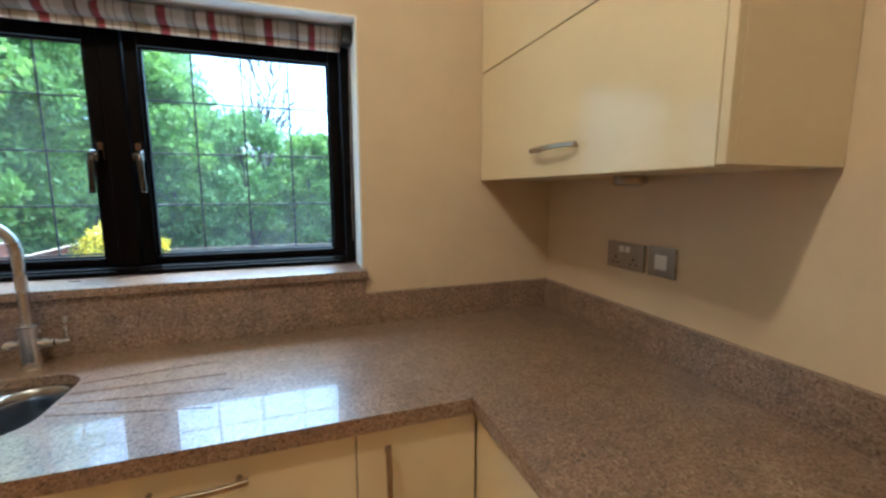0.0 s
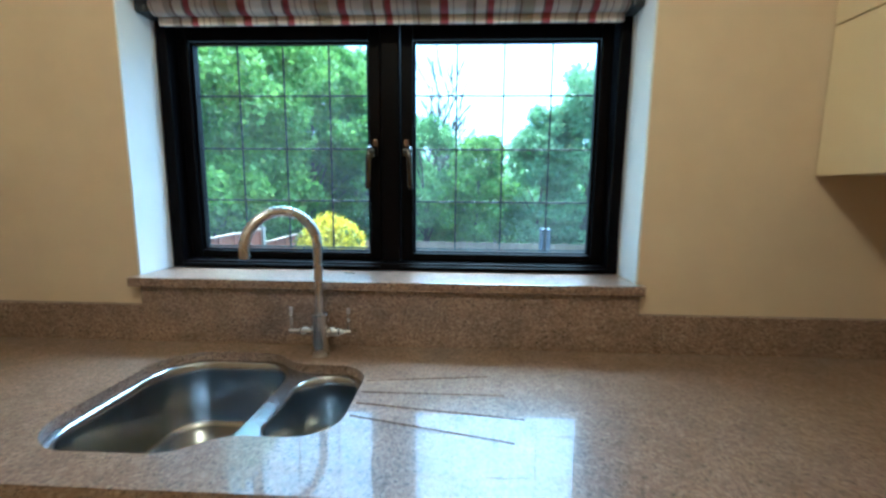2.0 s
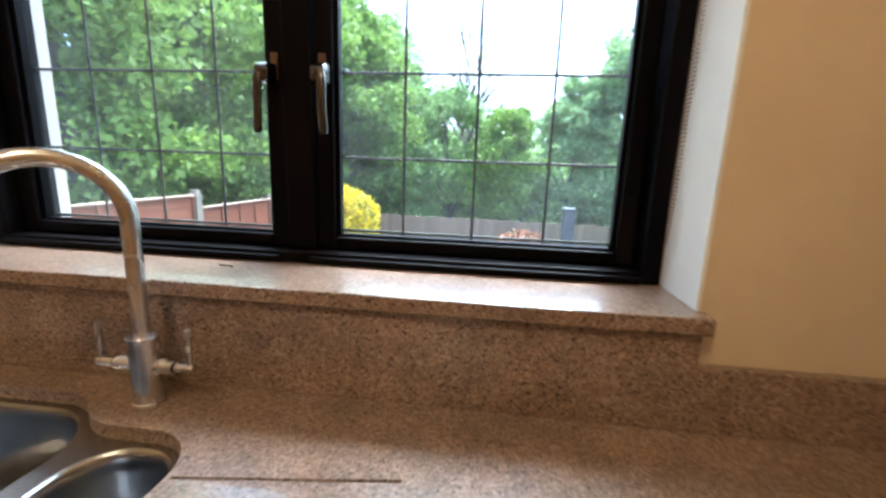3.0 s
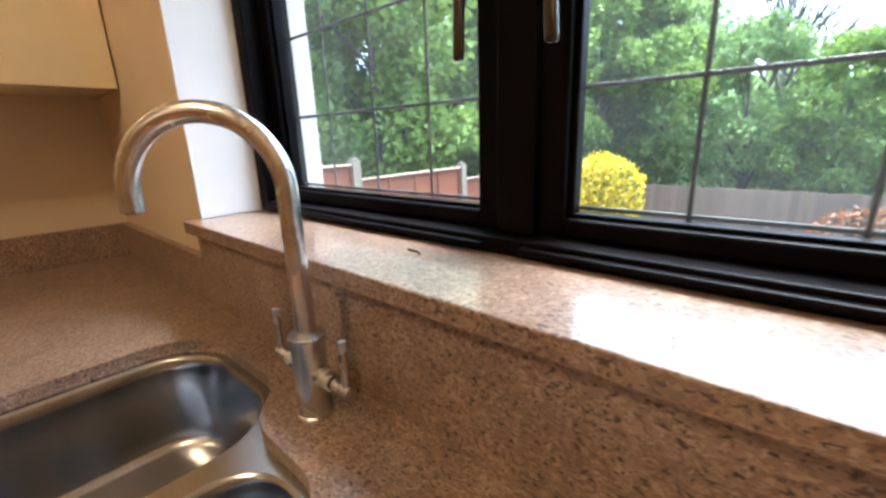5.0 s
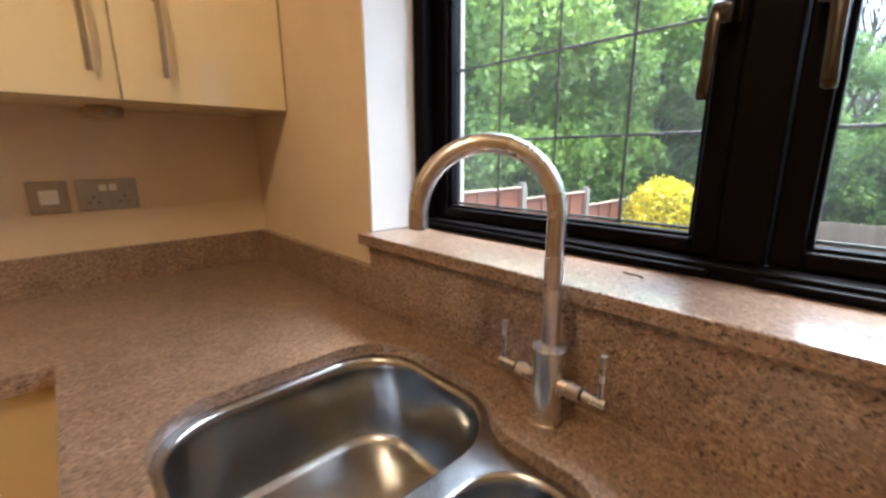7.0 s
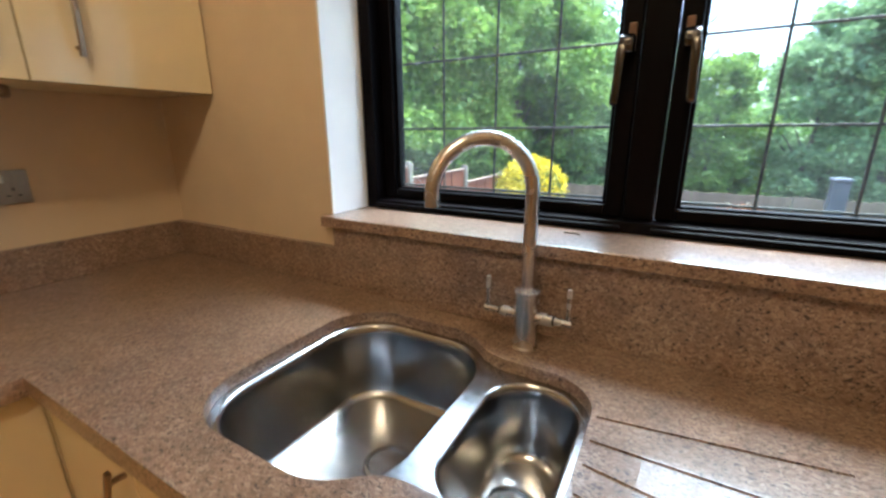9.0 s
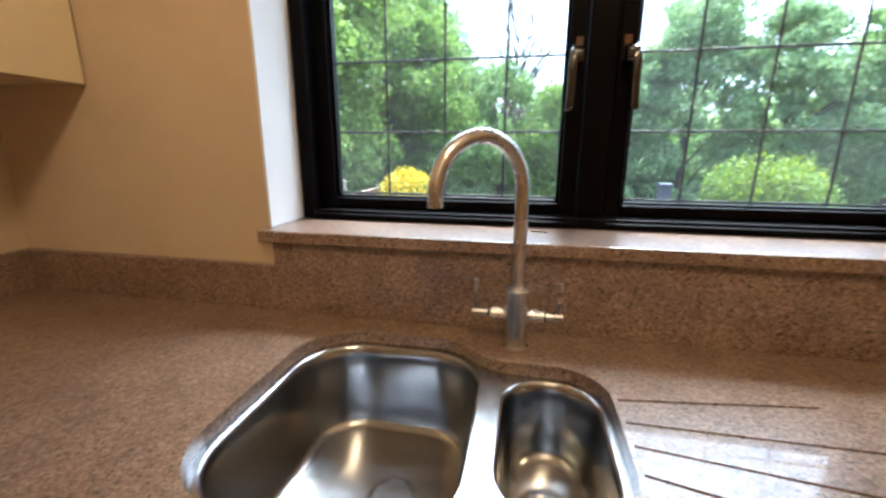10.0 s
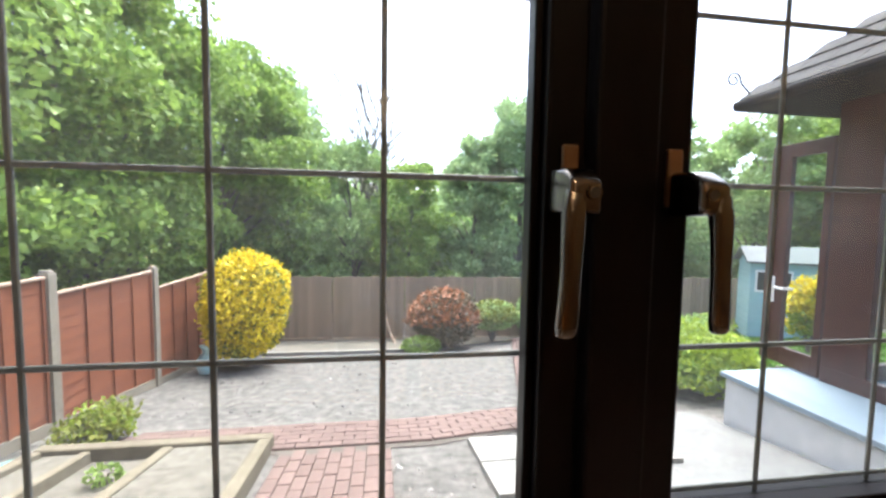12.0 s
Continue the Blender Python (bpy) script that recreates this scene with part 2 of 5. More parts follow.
BLACK = material("black_plastic", (0.012, 0.012, 0.012), (0.025, 0.025, 0.025), 60, 0.45)
PLASTIC = material("white_plastic", (0.7, 0.69, 0.66), (0.76, 0.75, 0.72), 30, 0.35)
BEAD = material("bead_chain", (0.2, 0.15, 0.12), (0.34, 0.28, 0.23), 200, 0.4)
CORD = material("dark_thread", (0.03, 0.024, 0.02), (0.06, 0.05, 0.04), 200, 0.8)
OUTW = material("outside_render", (0.4, 0.36, 0.34), (0.52, 0.48, 0.455), 8, 0.85, bump=0.4, bump_scale=120)
GROUNDM = material("pale_gravel", (0.1, 0.094, 0.086), (0.33, 0.312, 0.287), 85, 0.95, bump=0.9, bump_scale=60, detail=10)
GRASSM = material("grass_blades", (0.05, 0.12, 0.015), (0.13, 0.24, 0.035), 3, 0.8, island=True, vary=0.5, through=0.25)
STONEM = material("pale_rubble", (0.13, 0.123, 0.11), (0.42, 0.4, 0.37), 6, 0.9, bump=0.5, bump_scale=60, island=True, vary=0.8)
SOILM = material("dry_soil", (0.06, 0.054, 0.042), (0.14, 0.127, 0.102), 14, 0.95, bump=1.0, bump_scale=40, detail=10)
BRICKM = material("red_paving_brick", (0.075, 0.045, 0.037), (0.13, 0.084, 0.07), 18, 0.85, bump=0.5, bump_scale=120, vary=0.5)
MORTARM = material("dirty_sand_joint", (0.05, 0.04, 0.032), (0.1, 0.085, 0.07), 30, 0.95, bump=0.6)
SLABM = material("concrete_slab", (0.15, 0.145, 0.13), (0.23, 0.22, 0.2), 12, 0.85, bump=0.4, bump_scale=90, vary=0.25)
PATIOM = material("worn_pale_concrete", (0.1, 0.1, 0.096), (0.165, 0.165, 0.158), 22, 0.9, bump=0.4, bump_scale=90)
HOSEM = material("turquoise_hose_rubber", (0.05, 0.3, 0.29), (0.08, 0.4, 0.38), 20, 0.45)
SACKM = material("pale_turquoise_plastic", (0.24, 0.37, 0.36), (0.38, 0.5, 0.48), 7, 0.5, bump=0.4, bump_scale=30)
SLEEPM = material("weathered_sleeper", (0.09, 0.074, 0.046), (0.17, 0.145, 0.1), 16, 0.85, bump=0.6, bump_scale=70, stretch=(1, 1, 1), vary=0.3)
POSTM = material("concrete_post", (0.15, 0.13, 0.095), (0.24, 0.21, 0.16), 20, 0.85, bump=0.5, bump_scale=110, vary=0.2)
REDF = material("orange_brown_fence_stain", (0.135, 0.036, 0.013), (0.215, 0.066, 0.024), 14, 0.75, bump=0.5, bump_scale=60, stretch=(6, 0.6, 6), vary=0.45)
REDC = material("pale_fence_capping", (0.3, 0.21, 0.15), (0.42, 0.31, 0.23), 14, 0.8, bump=0.4, bump_scale=80)
PALEF = material("grey_brown_fence_board", (0.19, 0.135, 0.088), (0.32, 0.235, 0.16), 10, 0.8, bump=0.5, bump_scale=60, stretch=(6, 6, 0.5), vary=0.6)
MAHOG = material("mahogany_frame", (0.034, 0.0095, 0.0085), (0.06, 0.018, 0.015), 14, 0.35, bump=0.1, bump_scale=80, stretch=(6, 6, 0.5))
TILEM = material("dark_roof_tile", (0.006, 0.006, 0.008), (0.016, 0.016, 0.02), 14, 0.7, bump=0.4, bump_scale=60, vary=0.4)
TILEM.node_tree.nodes["Principled BSDF"].inputs["Specular IOR Level"].default_value = 0.1
GUTTERM = material("black_gutter", (0.004, 0.004, 0.006), (0.009, 0.009, 0.012), 30, 0.75, bump=0.1)
GUTTERM.node_tree.nodes["Principled BSDF"].inputs["Specular IOR Level"].default_value = 0.08
COPING = material("blue_grey_coping", (0.15, 0.2, 0.245), (0.2, 0.255, 0.3), 10, 0.6, bump=0.2)
PLINTHM = material("white_rendered_plinth", (0.42, 0.425, 0.42), (0.55, 0.555, 0.545), 9, 0.8, bump=0.5, bump_scale=70)
SHEDM = material("pale_blue_shed_board", (0.22, 0.36, 0.37), (0.3, 0.45, 0.46), 9, 0.7, bump=0.3, stretch=(1, 1, 6), vary=0.3)
FELT = material("shed_roof_felt", (0.1, 0.11, 0.105), (0.16, 0.17, 0.165), 9, 0.9, bump=0.4)
GREYP = material("blue_grey_post", (0.05, 0.06, 0.08), (0.09, 0.105, 0.13), 12, 0.7, bump=0.2)
BARK = material("bark", (0.09, 0.078, 0.065), (0.19, 0.165, 0.135), 12, 0.95, bump=1.0, bump_scale=30, stretch=(4, 4, 0.6))
LEAFA = material("light_green_leaves", (0.115, 0.2, 0.035), (0.33, 0.46, 0.095), 0.9, 0.6, island=True, vary=0.7, through=0.45)
LEAFB = material("mid_green_leaves", (0.17, 0.27, 0.09), (0.43, 0.57, 0.2), 0.9, 0.6, island=True, vary=0.7, through=0.42)
LEAFC = material("blue_green_leaves", (0.18, 0.28, 0.12), (0.44, 0.57, 0.255), 0.9, 0.6, island=True, vary=0.7, through=0.42)
YELLOW = material("golden_yellow_leaves", (0.55, 0.42, 0.004), (0.9, 0.72, 0.012), 5, 0.55, island=True, vary=0.9, through=0.25)
# darker, greener copy of YELLOW: shade among the inner leaves put into colour
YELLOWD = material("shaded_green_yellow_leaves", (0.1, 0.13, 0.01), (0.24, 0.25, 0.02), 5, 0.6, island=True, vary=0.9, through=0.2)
REDL = material("bronze_red_leaves", (0.2, 0.08, 0.035), (0.45, 0.18, 0.07), 5, 0.55, island=True, vary=0.9, through=0.2)
REDLD = material("dull_purple_green_leaves", (0.07, 0.075, 0.035), (0.19, 0.14, 0.09), 5, 0.6, island=True, vary=0.9, through=0.2)
LIME = material("lime_green_leaves", (0.14, 0.215, 0.016), (0.35, 0.44, 0.04), 5, 0.55, island=True, vary=0.9, through=0.42)
FLOWER = material("white_flower_heads", (0.6, 0.62, 0.52), (0.8, 0.8, 0.72), 8, 0.7, island=True, vary=0.6, through=0.2)
LITBULB = bpy.data.materials.new("lit_bulb")
LITBULB.use_nodes = True
LITBULB.node_tree.nodes["Principled BSDF"].inputs["Emission Color"].default_value = (1.0, 0.7, 0.4, 1)
LITBULB.node_tree.nodes["Principled BSDF"].inputs["Emission Strength"].default_value = 2.0
LITBULB.node_tree.nodes["Principled BSDF"].inputs["Base Color"].default_value = (0.8, 0.75, 0.65, 1)


# ---- mesh helpers ----
ORIGIN = {}


def finish(bm, mat, name, smooth=None):
    me = bpy.data.meshes.new(name)
    bmesh.ops.recalc_face_normals(bm, faces=bm.faces)
    if smooth is not None:
        lim = radians(smooth)
        for f in bm.faces:
            f.smooth = True
        for e in bm.edges:
            if len(e.link_faces) == 2 and e.calc_face_angle(0) > lim:
                e.smooth = False
    bm.to_mesh(me)
    bm.free()
    me.materials.append(mat)
    return me


def thing(name, label, category, at=(0, 0, 0), group="", kind=""):
    ob = new(name)
    ob.location = at
    ORIGIN[ob.name] = Vector(at)
    return tagged(ob, label, category, group, kind)


def part(name, bm, mat, parent, label="", smooth=None):
    o = ORIGIN[parent.name]
    bmesh.ops.translate(bm, verts=bm.verts, vec=-o)
    ob = new(name, finish(bm, mat, name, smooth))
    ob.parent = parent
    ORIGIN[ob.name] = o
    return tagged(ob, label)


def solid(name, bm, mat, label, category, group="", kind="", smooth=None):
    """A thing or a piece of the setting that is one mesh, with its origin in the world's."""
    ob = new(name, finish(bm, mat, name, smooth))
    ORIGIN[ob.name] = Vector((0, 0, 0))
    return tagged(ob, label, category, group, kind)


def box(x0, x1, y0, y1, z0, z1, r=0.0, bm=None, seg=2):
    own = bmesh.new()
    v = [own.verts.new(p) for p in ((x0, y0, z0), (x1, y0, z0), (x1, y1, z0), (x0, y1, z0), (x0, y0, z1), (x1, y0, z1), (x1, y1, z1), (x0, y1, z1))]
    for f in ((3, 2, 1, 0), (4, 5, 6, 7), (0, 1, 5, 4), (1, 2, 6, 5), (2, 3, 7, 6), (3, 0, 4, 7)):
        own.faces.new([v[i] for i in f])
    if r:
        bmesh.ops.bevel(own, geom=own.edges[:], offset=r, segments=seg, affect="EDGES", profile=0.5)
    if bm is None:
        return own
    me = bpy.data.meshes.new("tmp")
    own.to_mesh(me)
    own.free()
    bm.from_mesh(me)
    bpy.data.meshes.remove(me)
    return bm


def pipe(pts, radii, n=16, bm=None, caps=True, flat=1.0):
    """A round bar along a line of points."""
    bm = bm or bmesh.new()
    pts = [Vector(p) for p in pts]
    if not isinstance(radii, (list, tuple)):
        radii = [radii] * len(pts)
    rings = []
    side = None
    for i, p in enumerate(pts):
        d = (pts[min(i + 1, len(pts) - 1)] - pts[max(i - 1, 0)]).normalized()
        if side is None:
            side = d.orthogonal().normalized()
        side = (side - d * side.dot(d)).normalized()
        up = d.cross(side)
        rings.append([bm.verts.new(p + radii[i] * (side * math.cos(2 * math.pi * k / n) + flat * up * math.sin(2 * math.pi * k / n))) for k in range(n)])
    for a, b in zip(rings, rings[1:]):
        for k in range(n):
            bm.faces.new((a[k], a[(k + 1) % n], b[(k + 1) % n], b[k]))
    if caps:
        bm.faces.new(rings[0][::-1])
        bm.faces.new(rings[-1])
    return bm


def turned(profile, at, n=32, bm=None):
    """A body turned about the vertical through at; profile: (radius, height) pairs."""
    bm = bm or bmesh.new()
    rings = []
    for r, z in profile:
        if r < 1e-6:
            rings.append([bm.verts.new((at[0], at[1], at[2] + z))])
        else:
            rings.append([bm.verts.new((at[0] + r * math.cos(2 * math.pi * k / n), at[1] + r * math.sin(2 * math.pi * k / n), at[2] + z)) for k in range(n)])
    for a, b in zip(rings, rings[1:]):
        for k in range(n):
            q = [a[k % len(a)], a[(k + 1) % len(a)], b[(k + 1) % len(b)], b[k % len(b)]]
            q = list(dict.fromkeys(q))
            if len(q) > 2:
                bm.faces.new(q)
    for r in (rings[0], rings[-1]):
        if len(r) > 2:
            bm.faces.new(r)
    return bm


def round_rect(x0, x1, y0, y1, r, seg=8):
    pts = []
    for cx, cy, a0 in ((x1 - r, y1 - r, 0), (x0 + r, y1 - r, 90), (x0 + r, y0 + r, 180), (x1 - r, y0 + r, 270)):
        for k in range(seg + 1):
            a = radians(a0 + 90 * k / seg)
            pts.append((cx + r * math.cos(a), cy + r * math.sin(a)))
    return pts


def sheet_with_holes(outer, holes, z0, z1):
    """A slab between two heights with holes through it; all loops are lists of (x, y)."""
    bm = bmesh.new()
    loops = []
    for pts in [outer] + holes:
        vs = [bm.verts.new((x, y, z1)) for x, y in pts]
        es = [bm.edges.new((vs[i], vs[(i + 1) % len(vs)])) for i in range(len(vs))]
        loops.append((vs, es))
    bmesh.ops.triangle_fill(bm, use_beauty=True, use_dissolve=False, edges=[e for _, es in loops for e in es])
    if z0 != z1:
        top = bm.faces[:]
        low = {}
        for vs, _ in loops:
            for v in vs:
                low[v] = bm.verts.new((v.co.x, v.co.y, z0))
        for f in top:
            bm.faces.new([low[v] for v in reversed(f.verts)])
        for vs, _ in loops:
            for i in range(len(vs)):
                a, b = vs[i], vs[(i + 1) % len(vs)]
                bm.faces.new((a, b, low[b], low[a]))
    return bm


def worktop_slab(outer, cut, grooves, z0, z1, deep):
    """One slab with an opening through it and shallow grooves in its top."""
    bm = bmesh.new()

    def ring(pts, z):
        vs = [bm.verts.new((x, y, z)) for x, y in pts]
        return vs, [bm.edges.new((vs[i], vs[(i + 1) % len(vs)])) for i in range(len(vs))]

    def wall(a, b):
        for i in range(len(a)):
            bm.faces.new((a[i], a[(i + 1) % len(a)], b[(i + 1) % len(a)], b[i]))

    top = [ring(p, z1) for p in [outer, cut] + grooves]
    bmesh.ops.triangle_fill(bm, use_beauty=True, use_dissolve=False, edges=[e for _, es in top for e in es])
    low = [ring(p, z0) for p in (outer, cut)]
    bmesh.ops.triangle_fill(bm, use_beauty=True, use_dissolve=False, edges=[e for _, es in low for e in es])
    wall(top[0][0], low[0][0])
    wall(top[1][0], low[1][0])
    for vs, _ in top[2:]:
        f = [bm.verts.new((v.co.x, v.co.y, z1 - deep)) for v in vs]
        wall(vs, f)
        bm.faces.new(f)
    return bm


# ---- the room ----
XW = 1.463          # side walls
YB = -6.0           # back wall
ZC = 2.82           # ceiling
ZT = 0.91           # worktop
OPEN = (-0.726, 0.726, 1.078, 1.924)   # window opening in the wall


def window_wall():
    x0, x1, z0, z1 = OPEN
    for name, mat, ya, yb, lab in (("wall_north", WALL, 0.0, 0.16, "matt beige painted wall round the kitchen window"),
                                   ("wall_outside_leaf", OUTW, 0.16, 0.33, "pale outer leaf of the house wall")):
        w = XW + (0.16 if mat is WALL else 3.2)
        zb = 0.0 if mat is WALL else -0.6
        bm = box(-w, x0, ya, yb, zb, ZC)
        box(x1, w, ya, yb, zb, ZC, bm=bm)
        box(x0, x1, ya, yb, zb, z0, bm=bm)
        box(x0, x1, ya, yb, z1, ZC, bm=bm)
        solid(name, bm, mat, lab, "wall", kind="structure")


window_wall()
solid("wall_east", box(XW, XW + 0.16, YB, 0, 0, ZC), WALL, "matt beige painted side wall above the worktop", "wall", kind="structure")
solid("wall_west", box(-XW - 0.16, -XW, YB, 0, 0, ZC), WALL, "matt beige painted side wall above the worktop", "wall", kind="structure")
solid("wall_south", box(-XW - 0.16, XW + 0.16, YB - 0.16, YB, 0, ZC), WALL, "plain beige painted back wall", "wall", kind="structure")
solid("floor", box(-XW - 0.16, XW + 0.16, YB - 0.16, 0.16, -0.12, 0), FLOORM, "warm brown kitchen floor", "floor", kind="structure")
solid("ceiling", box(-XW - 0.16, XW + 0.16, YB - 0.16, 0.33, ZC, ZC + 0.12), CEIL, "plain white painted ceiling", "ceiling", kind="structure")

# white plaster lining of the window opening
rev = thing("window_reveal", "white painted plaster reveal round the window", "trim", (0, 0, 1.1), kind="structure")
for xs in (-1, 1):
    a, b = sorted((xs * 0.7195, xs * 0.726))
    part("side_lining", box(a, b, -0.0015, 0.14, 1.1065, 1.924, 0.001), WHITE, rev)
part("top_lining", box(-0.7195, 0.7195, -0.0015, 0.14, 1.917, 1.924, 0.001), WHITE, rev)


# ---- window ----
win = thing("window_1", "dark brown two-light casement window with leaded panes, closed", "window", (0, 0.19, 1.106), kind="structure")
fr = box(-0.7195, -0.684, 0.14, 0.235, 1.1065, 1.917, 0.004)
box(0.684, 0.7195, 0.14, 0.235, 1.1065, 1.917, 0.004, bm=fr)
box(-0.684, 0.684, 0.14, 0.235, 1.1, 1.13, 0.003, bm=fr)
box(-0.684, 0.684, 0.14, 0.235, 1.866, 1.917, 0.004, bm=fr)
part("outer_frame", fr, DARKF, win)
part("mullion", box(-0.03, 0.03, 0.168, 0.235, 1.13, 1.866, 0.004), DARKF, win)
lip = box(-0.684, -0.03, 0.128, 0.15, 1.114, 1.1225, 0.003)
box(0.03, 0.684, 0.128, 0.15, 1.114, 1.1225, 0.003, bm=lip)
part("drip_lip", lip, DARKF, win)
GX0, GX1, GZ0, GZ1 = 0.07, 0.645, 1.158, 1.822
LEAD_X = (0.2075, 0.3575, 0.508)
LEAD_Z = (1.167, 1.325, 1.496, 1.665)
for s in (-1, 1):
    sx = lambda a, b: sorted((s * a, s * b))
    a, b = sx(0.032, 0.682)
    sb = bmesh.new()
    p, q = sx(0.032, GX0)
    box(p, q, 0.18, 0.235, 1.132, 1.864, 0.004, bm=sb)
    p, q = sx(GX1, 0.682)
    box(p, q, 0.18, 0.235, 1.132, 1.864, 0.004, bm=sb)
    p, q = sx(GX0, GX1)
    box(p, q, 0.18, 0.235, 1.132, GZ0, 0.004, bm=sb)
    box(p, q, 0.18, 0.235, GZ1, 1.864, 0.004, bm=sb)
    sash = part("sash", sb, DARKF, win)
    bead = bmesh.new()
    for e, f, g, h in ((GX0, GX0 + 0.008, GZ0, GZ1), (GX1 - 0.008, GX1, GZ0, GZ1)):
        p, q = sx(e, f)
        box(p, q, 0.192, 0.212, g, h, 0.002, bm=bead)
    p, q = sx(GX0 + 0.008, GX1 - 0.008)
    box(p, q, 0.192, 0.212, GZ0, GZ0 + 0.006, 0.002, bm=bead)
    box(p, q, 0.192, 0.212, GZ1 - 0.006, GZ1, 0.002, bm=bead)
    part("glazing_bead", bead, DARKF, sash)
    p, q = sx(GX0 - 0.004, GX1 + 0.004)
    pane = part("pane", box(p, q, 0.218, 0.222, GZ0 - 0.004, GZ1 + 0.004), GLASS, sash, "clear leaded glass pane")
    pane.visible_shadow = False
    for x in LEAD_X:
        part("lead_strip", box(s * x - 0.003, s * x + 0.003, 0.2225, 0.2255, GZ0, GZ1, 0.001, seg=1), LEADM, sash)
    for z in LEAD_Z:
        part("lead_strip", box(p, q, 0.2228, 0.2258, z - 0.003, z + 0.003, 0.001, seg=1), LEADM, sash)


def bar(stations, n=20, power=3.0):
    """A solid drawn along z through soft rectangles: (x, y, z, half width, half thickness) each."""
    bm = bmesh.new()
    rings = []
    for x, y, z, hw, ht in stations:
        ring = []
        for k in range(n):
            a = 2 * math.pi * k / n
            c, d = math.cos(a), math.sin(a)
            ring.append(bm.verts.new((x + hw * math.copysign(abs(c) ** (2 / power), c), y + ht * math.copysign(abs(d) ** (2 / power), d), z)))
        rings.append(ring)
    for a, b in zip(rings, rings[1:]):
        for k in range(n):
            bm.faces.new((a[k], a[(k + 1) % n], b[(k + 1) % n], b[k]))
    bm.faces.new(rings[0][::-1])
    bm.faces.new(rings[-1])
    return bm


def window_handle(s):
    """A cranked espagnolette handle: plate on the sash, wedge-shaped lock head standing off it, flat lever hanging down."""
    h = part("handle", box(s * 0.0495 - 0.0075, s * 0.0495 + 0.0075, 0.174, 0.1798, 1.47, 1.522, 0.002), BRONZE, win, "polished casement handle on a bronze plate")
    head = bmesh.new()
    xa, xb = sorted((s * 0.042, s * 0.069))
    back = [head.verts.new((x, 0.1738, z)) for x, z in ((xa, 1.462), (xb, 1.462), (xb, 1.501), (xa, 1.501))]
    mid = [head.verts.new((x, 0.148, z)) for x, z in ((xa, 1.462), (xb, 1.462), (xb, 1.499), (xa, 1.499))]
    front = [head.verts.new((x, 0.1315, z)) for x, z in ((xa, 1.464), (xb, 1.46), (xb, 1.487), (xa, 1.489))]
    head.faces.new(back)
    head.faces.new(front[::-1])
    for p, q in ((back, mid), (mid, front)):
        for k in range(4):
            head.faces.new((p[k], q[k], q[(k + 1) % 4], p[(k + 1) % 4]))
    bmesh.ops.bevel(head, geom=head.edges[:], offset=0.005, segments=3, affect="EDGES", profile=0.5)
    part("lock_head", head, CHROME, h, smooth=45)
    lever = [(0.061, 0.14, 1.484, 0.006, 0.004), (0.062, 0.138, 1.478, 0.0085, 0.0065), (0.0635, 0.1365, 1.462, 0.0092, 0.0068), (0.0642, 0.1355, 1.445, 0.0088, 0.0058),
             (0.0648, 0.135, 1.42, 0.008, 0.005), (0.0658, 0.135, 1.395, 0.0082, 0.005), (0.0668, 0.1355, 1.376, 0.0086, 0.0052), (0.0672, 0.1358, 1.368, 0.0078, 0.0046), (0.0673, 0.136, 1.3655, 0.0052, 0.003)]
    part("lever", bar([(s * x, y, z, hw, ht) for x, y, z, hw, ht in lever]), CHROME, h, smooth=50)
    part("lock_ring", pipe([(s * 0.0505, 0.134, 1.4785), (s * 0.0505, 0.1295, 1.4785)], 0.0058, 20), CHROME, h, smooth=50)
    part("lock_button", pipe([(s * 0.0505, 0.131, 1.4785), (s * 0.0505, 0.1288, 1.4785)], 0.0042, 16), BLACK, h, smooth=50)


window_handle(-1)
window_handle(1)

# ---- window sill and stone ----
sill = sheet_with_holes([(-0.735, -0.036), (0.735, -0.036), (0.735, -0.001), (0.7195, -0.001), (0.7195, 0.238), (-0.7195, 0.238), (-0.7195, -0.001), (-0.735, -0.001)],
                        [], 1.079, 1.106)
bmesh.ops.bevel(sill, geom=[e for e in sill.edges if all(v.co.y < -0.035 for v in e.verts)], offset=0.003, segments=2, affect="EDGES", profile=0.5)
solid("window_sill", sill, GRANITE, "polished brown granite window sill", "window sill", kind="structure")


def groove_loops():
    """Draining grooves that fan out from the small bowl: outline and floor line."""
    out = []
    for a, b in (((0.008, -0.235), (0.30, -0.195)), ((0.008, -0.29), (0.33, -0.288)), ((0.008, -0.338), (0.36, -0.383)), ((0.008, -0.388), (0.33, -0.464))):
        a, b = Vector(a), Vector(b)
        d = (b - a).normalized()
        n = Vector((-d.y, d.x)) * 0.0026
        out.append([tuple(a + n), tuple(a - n), tuple(b - n), tuple(b + n)])
    return out


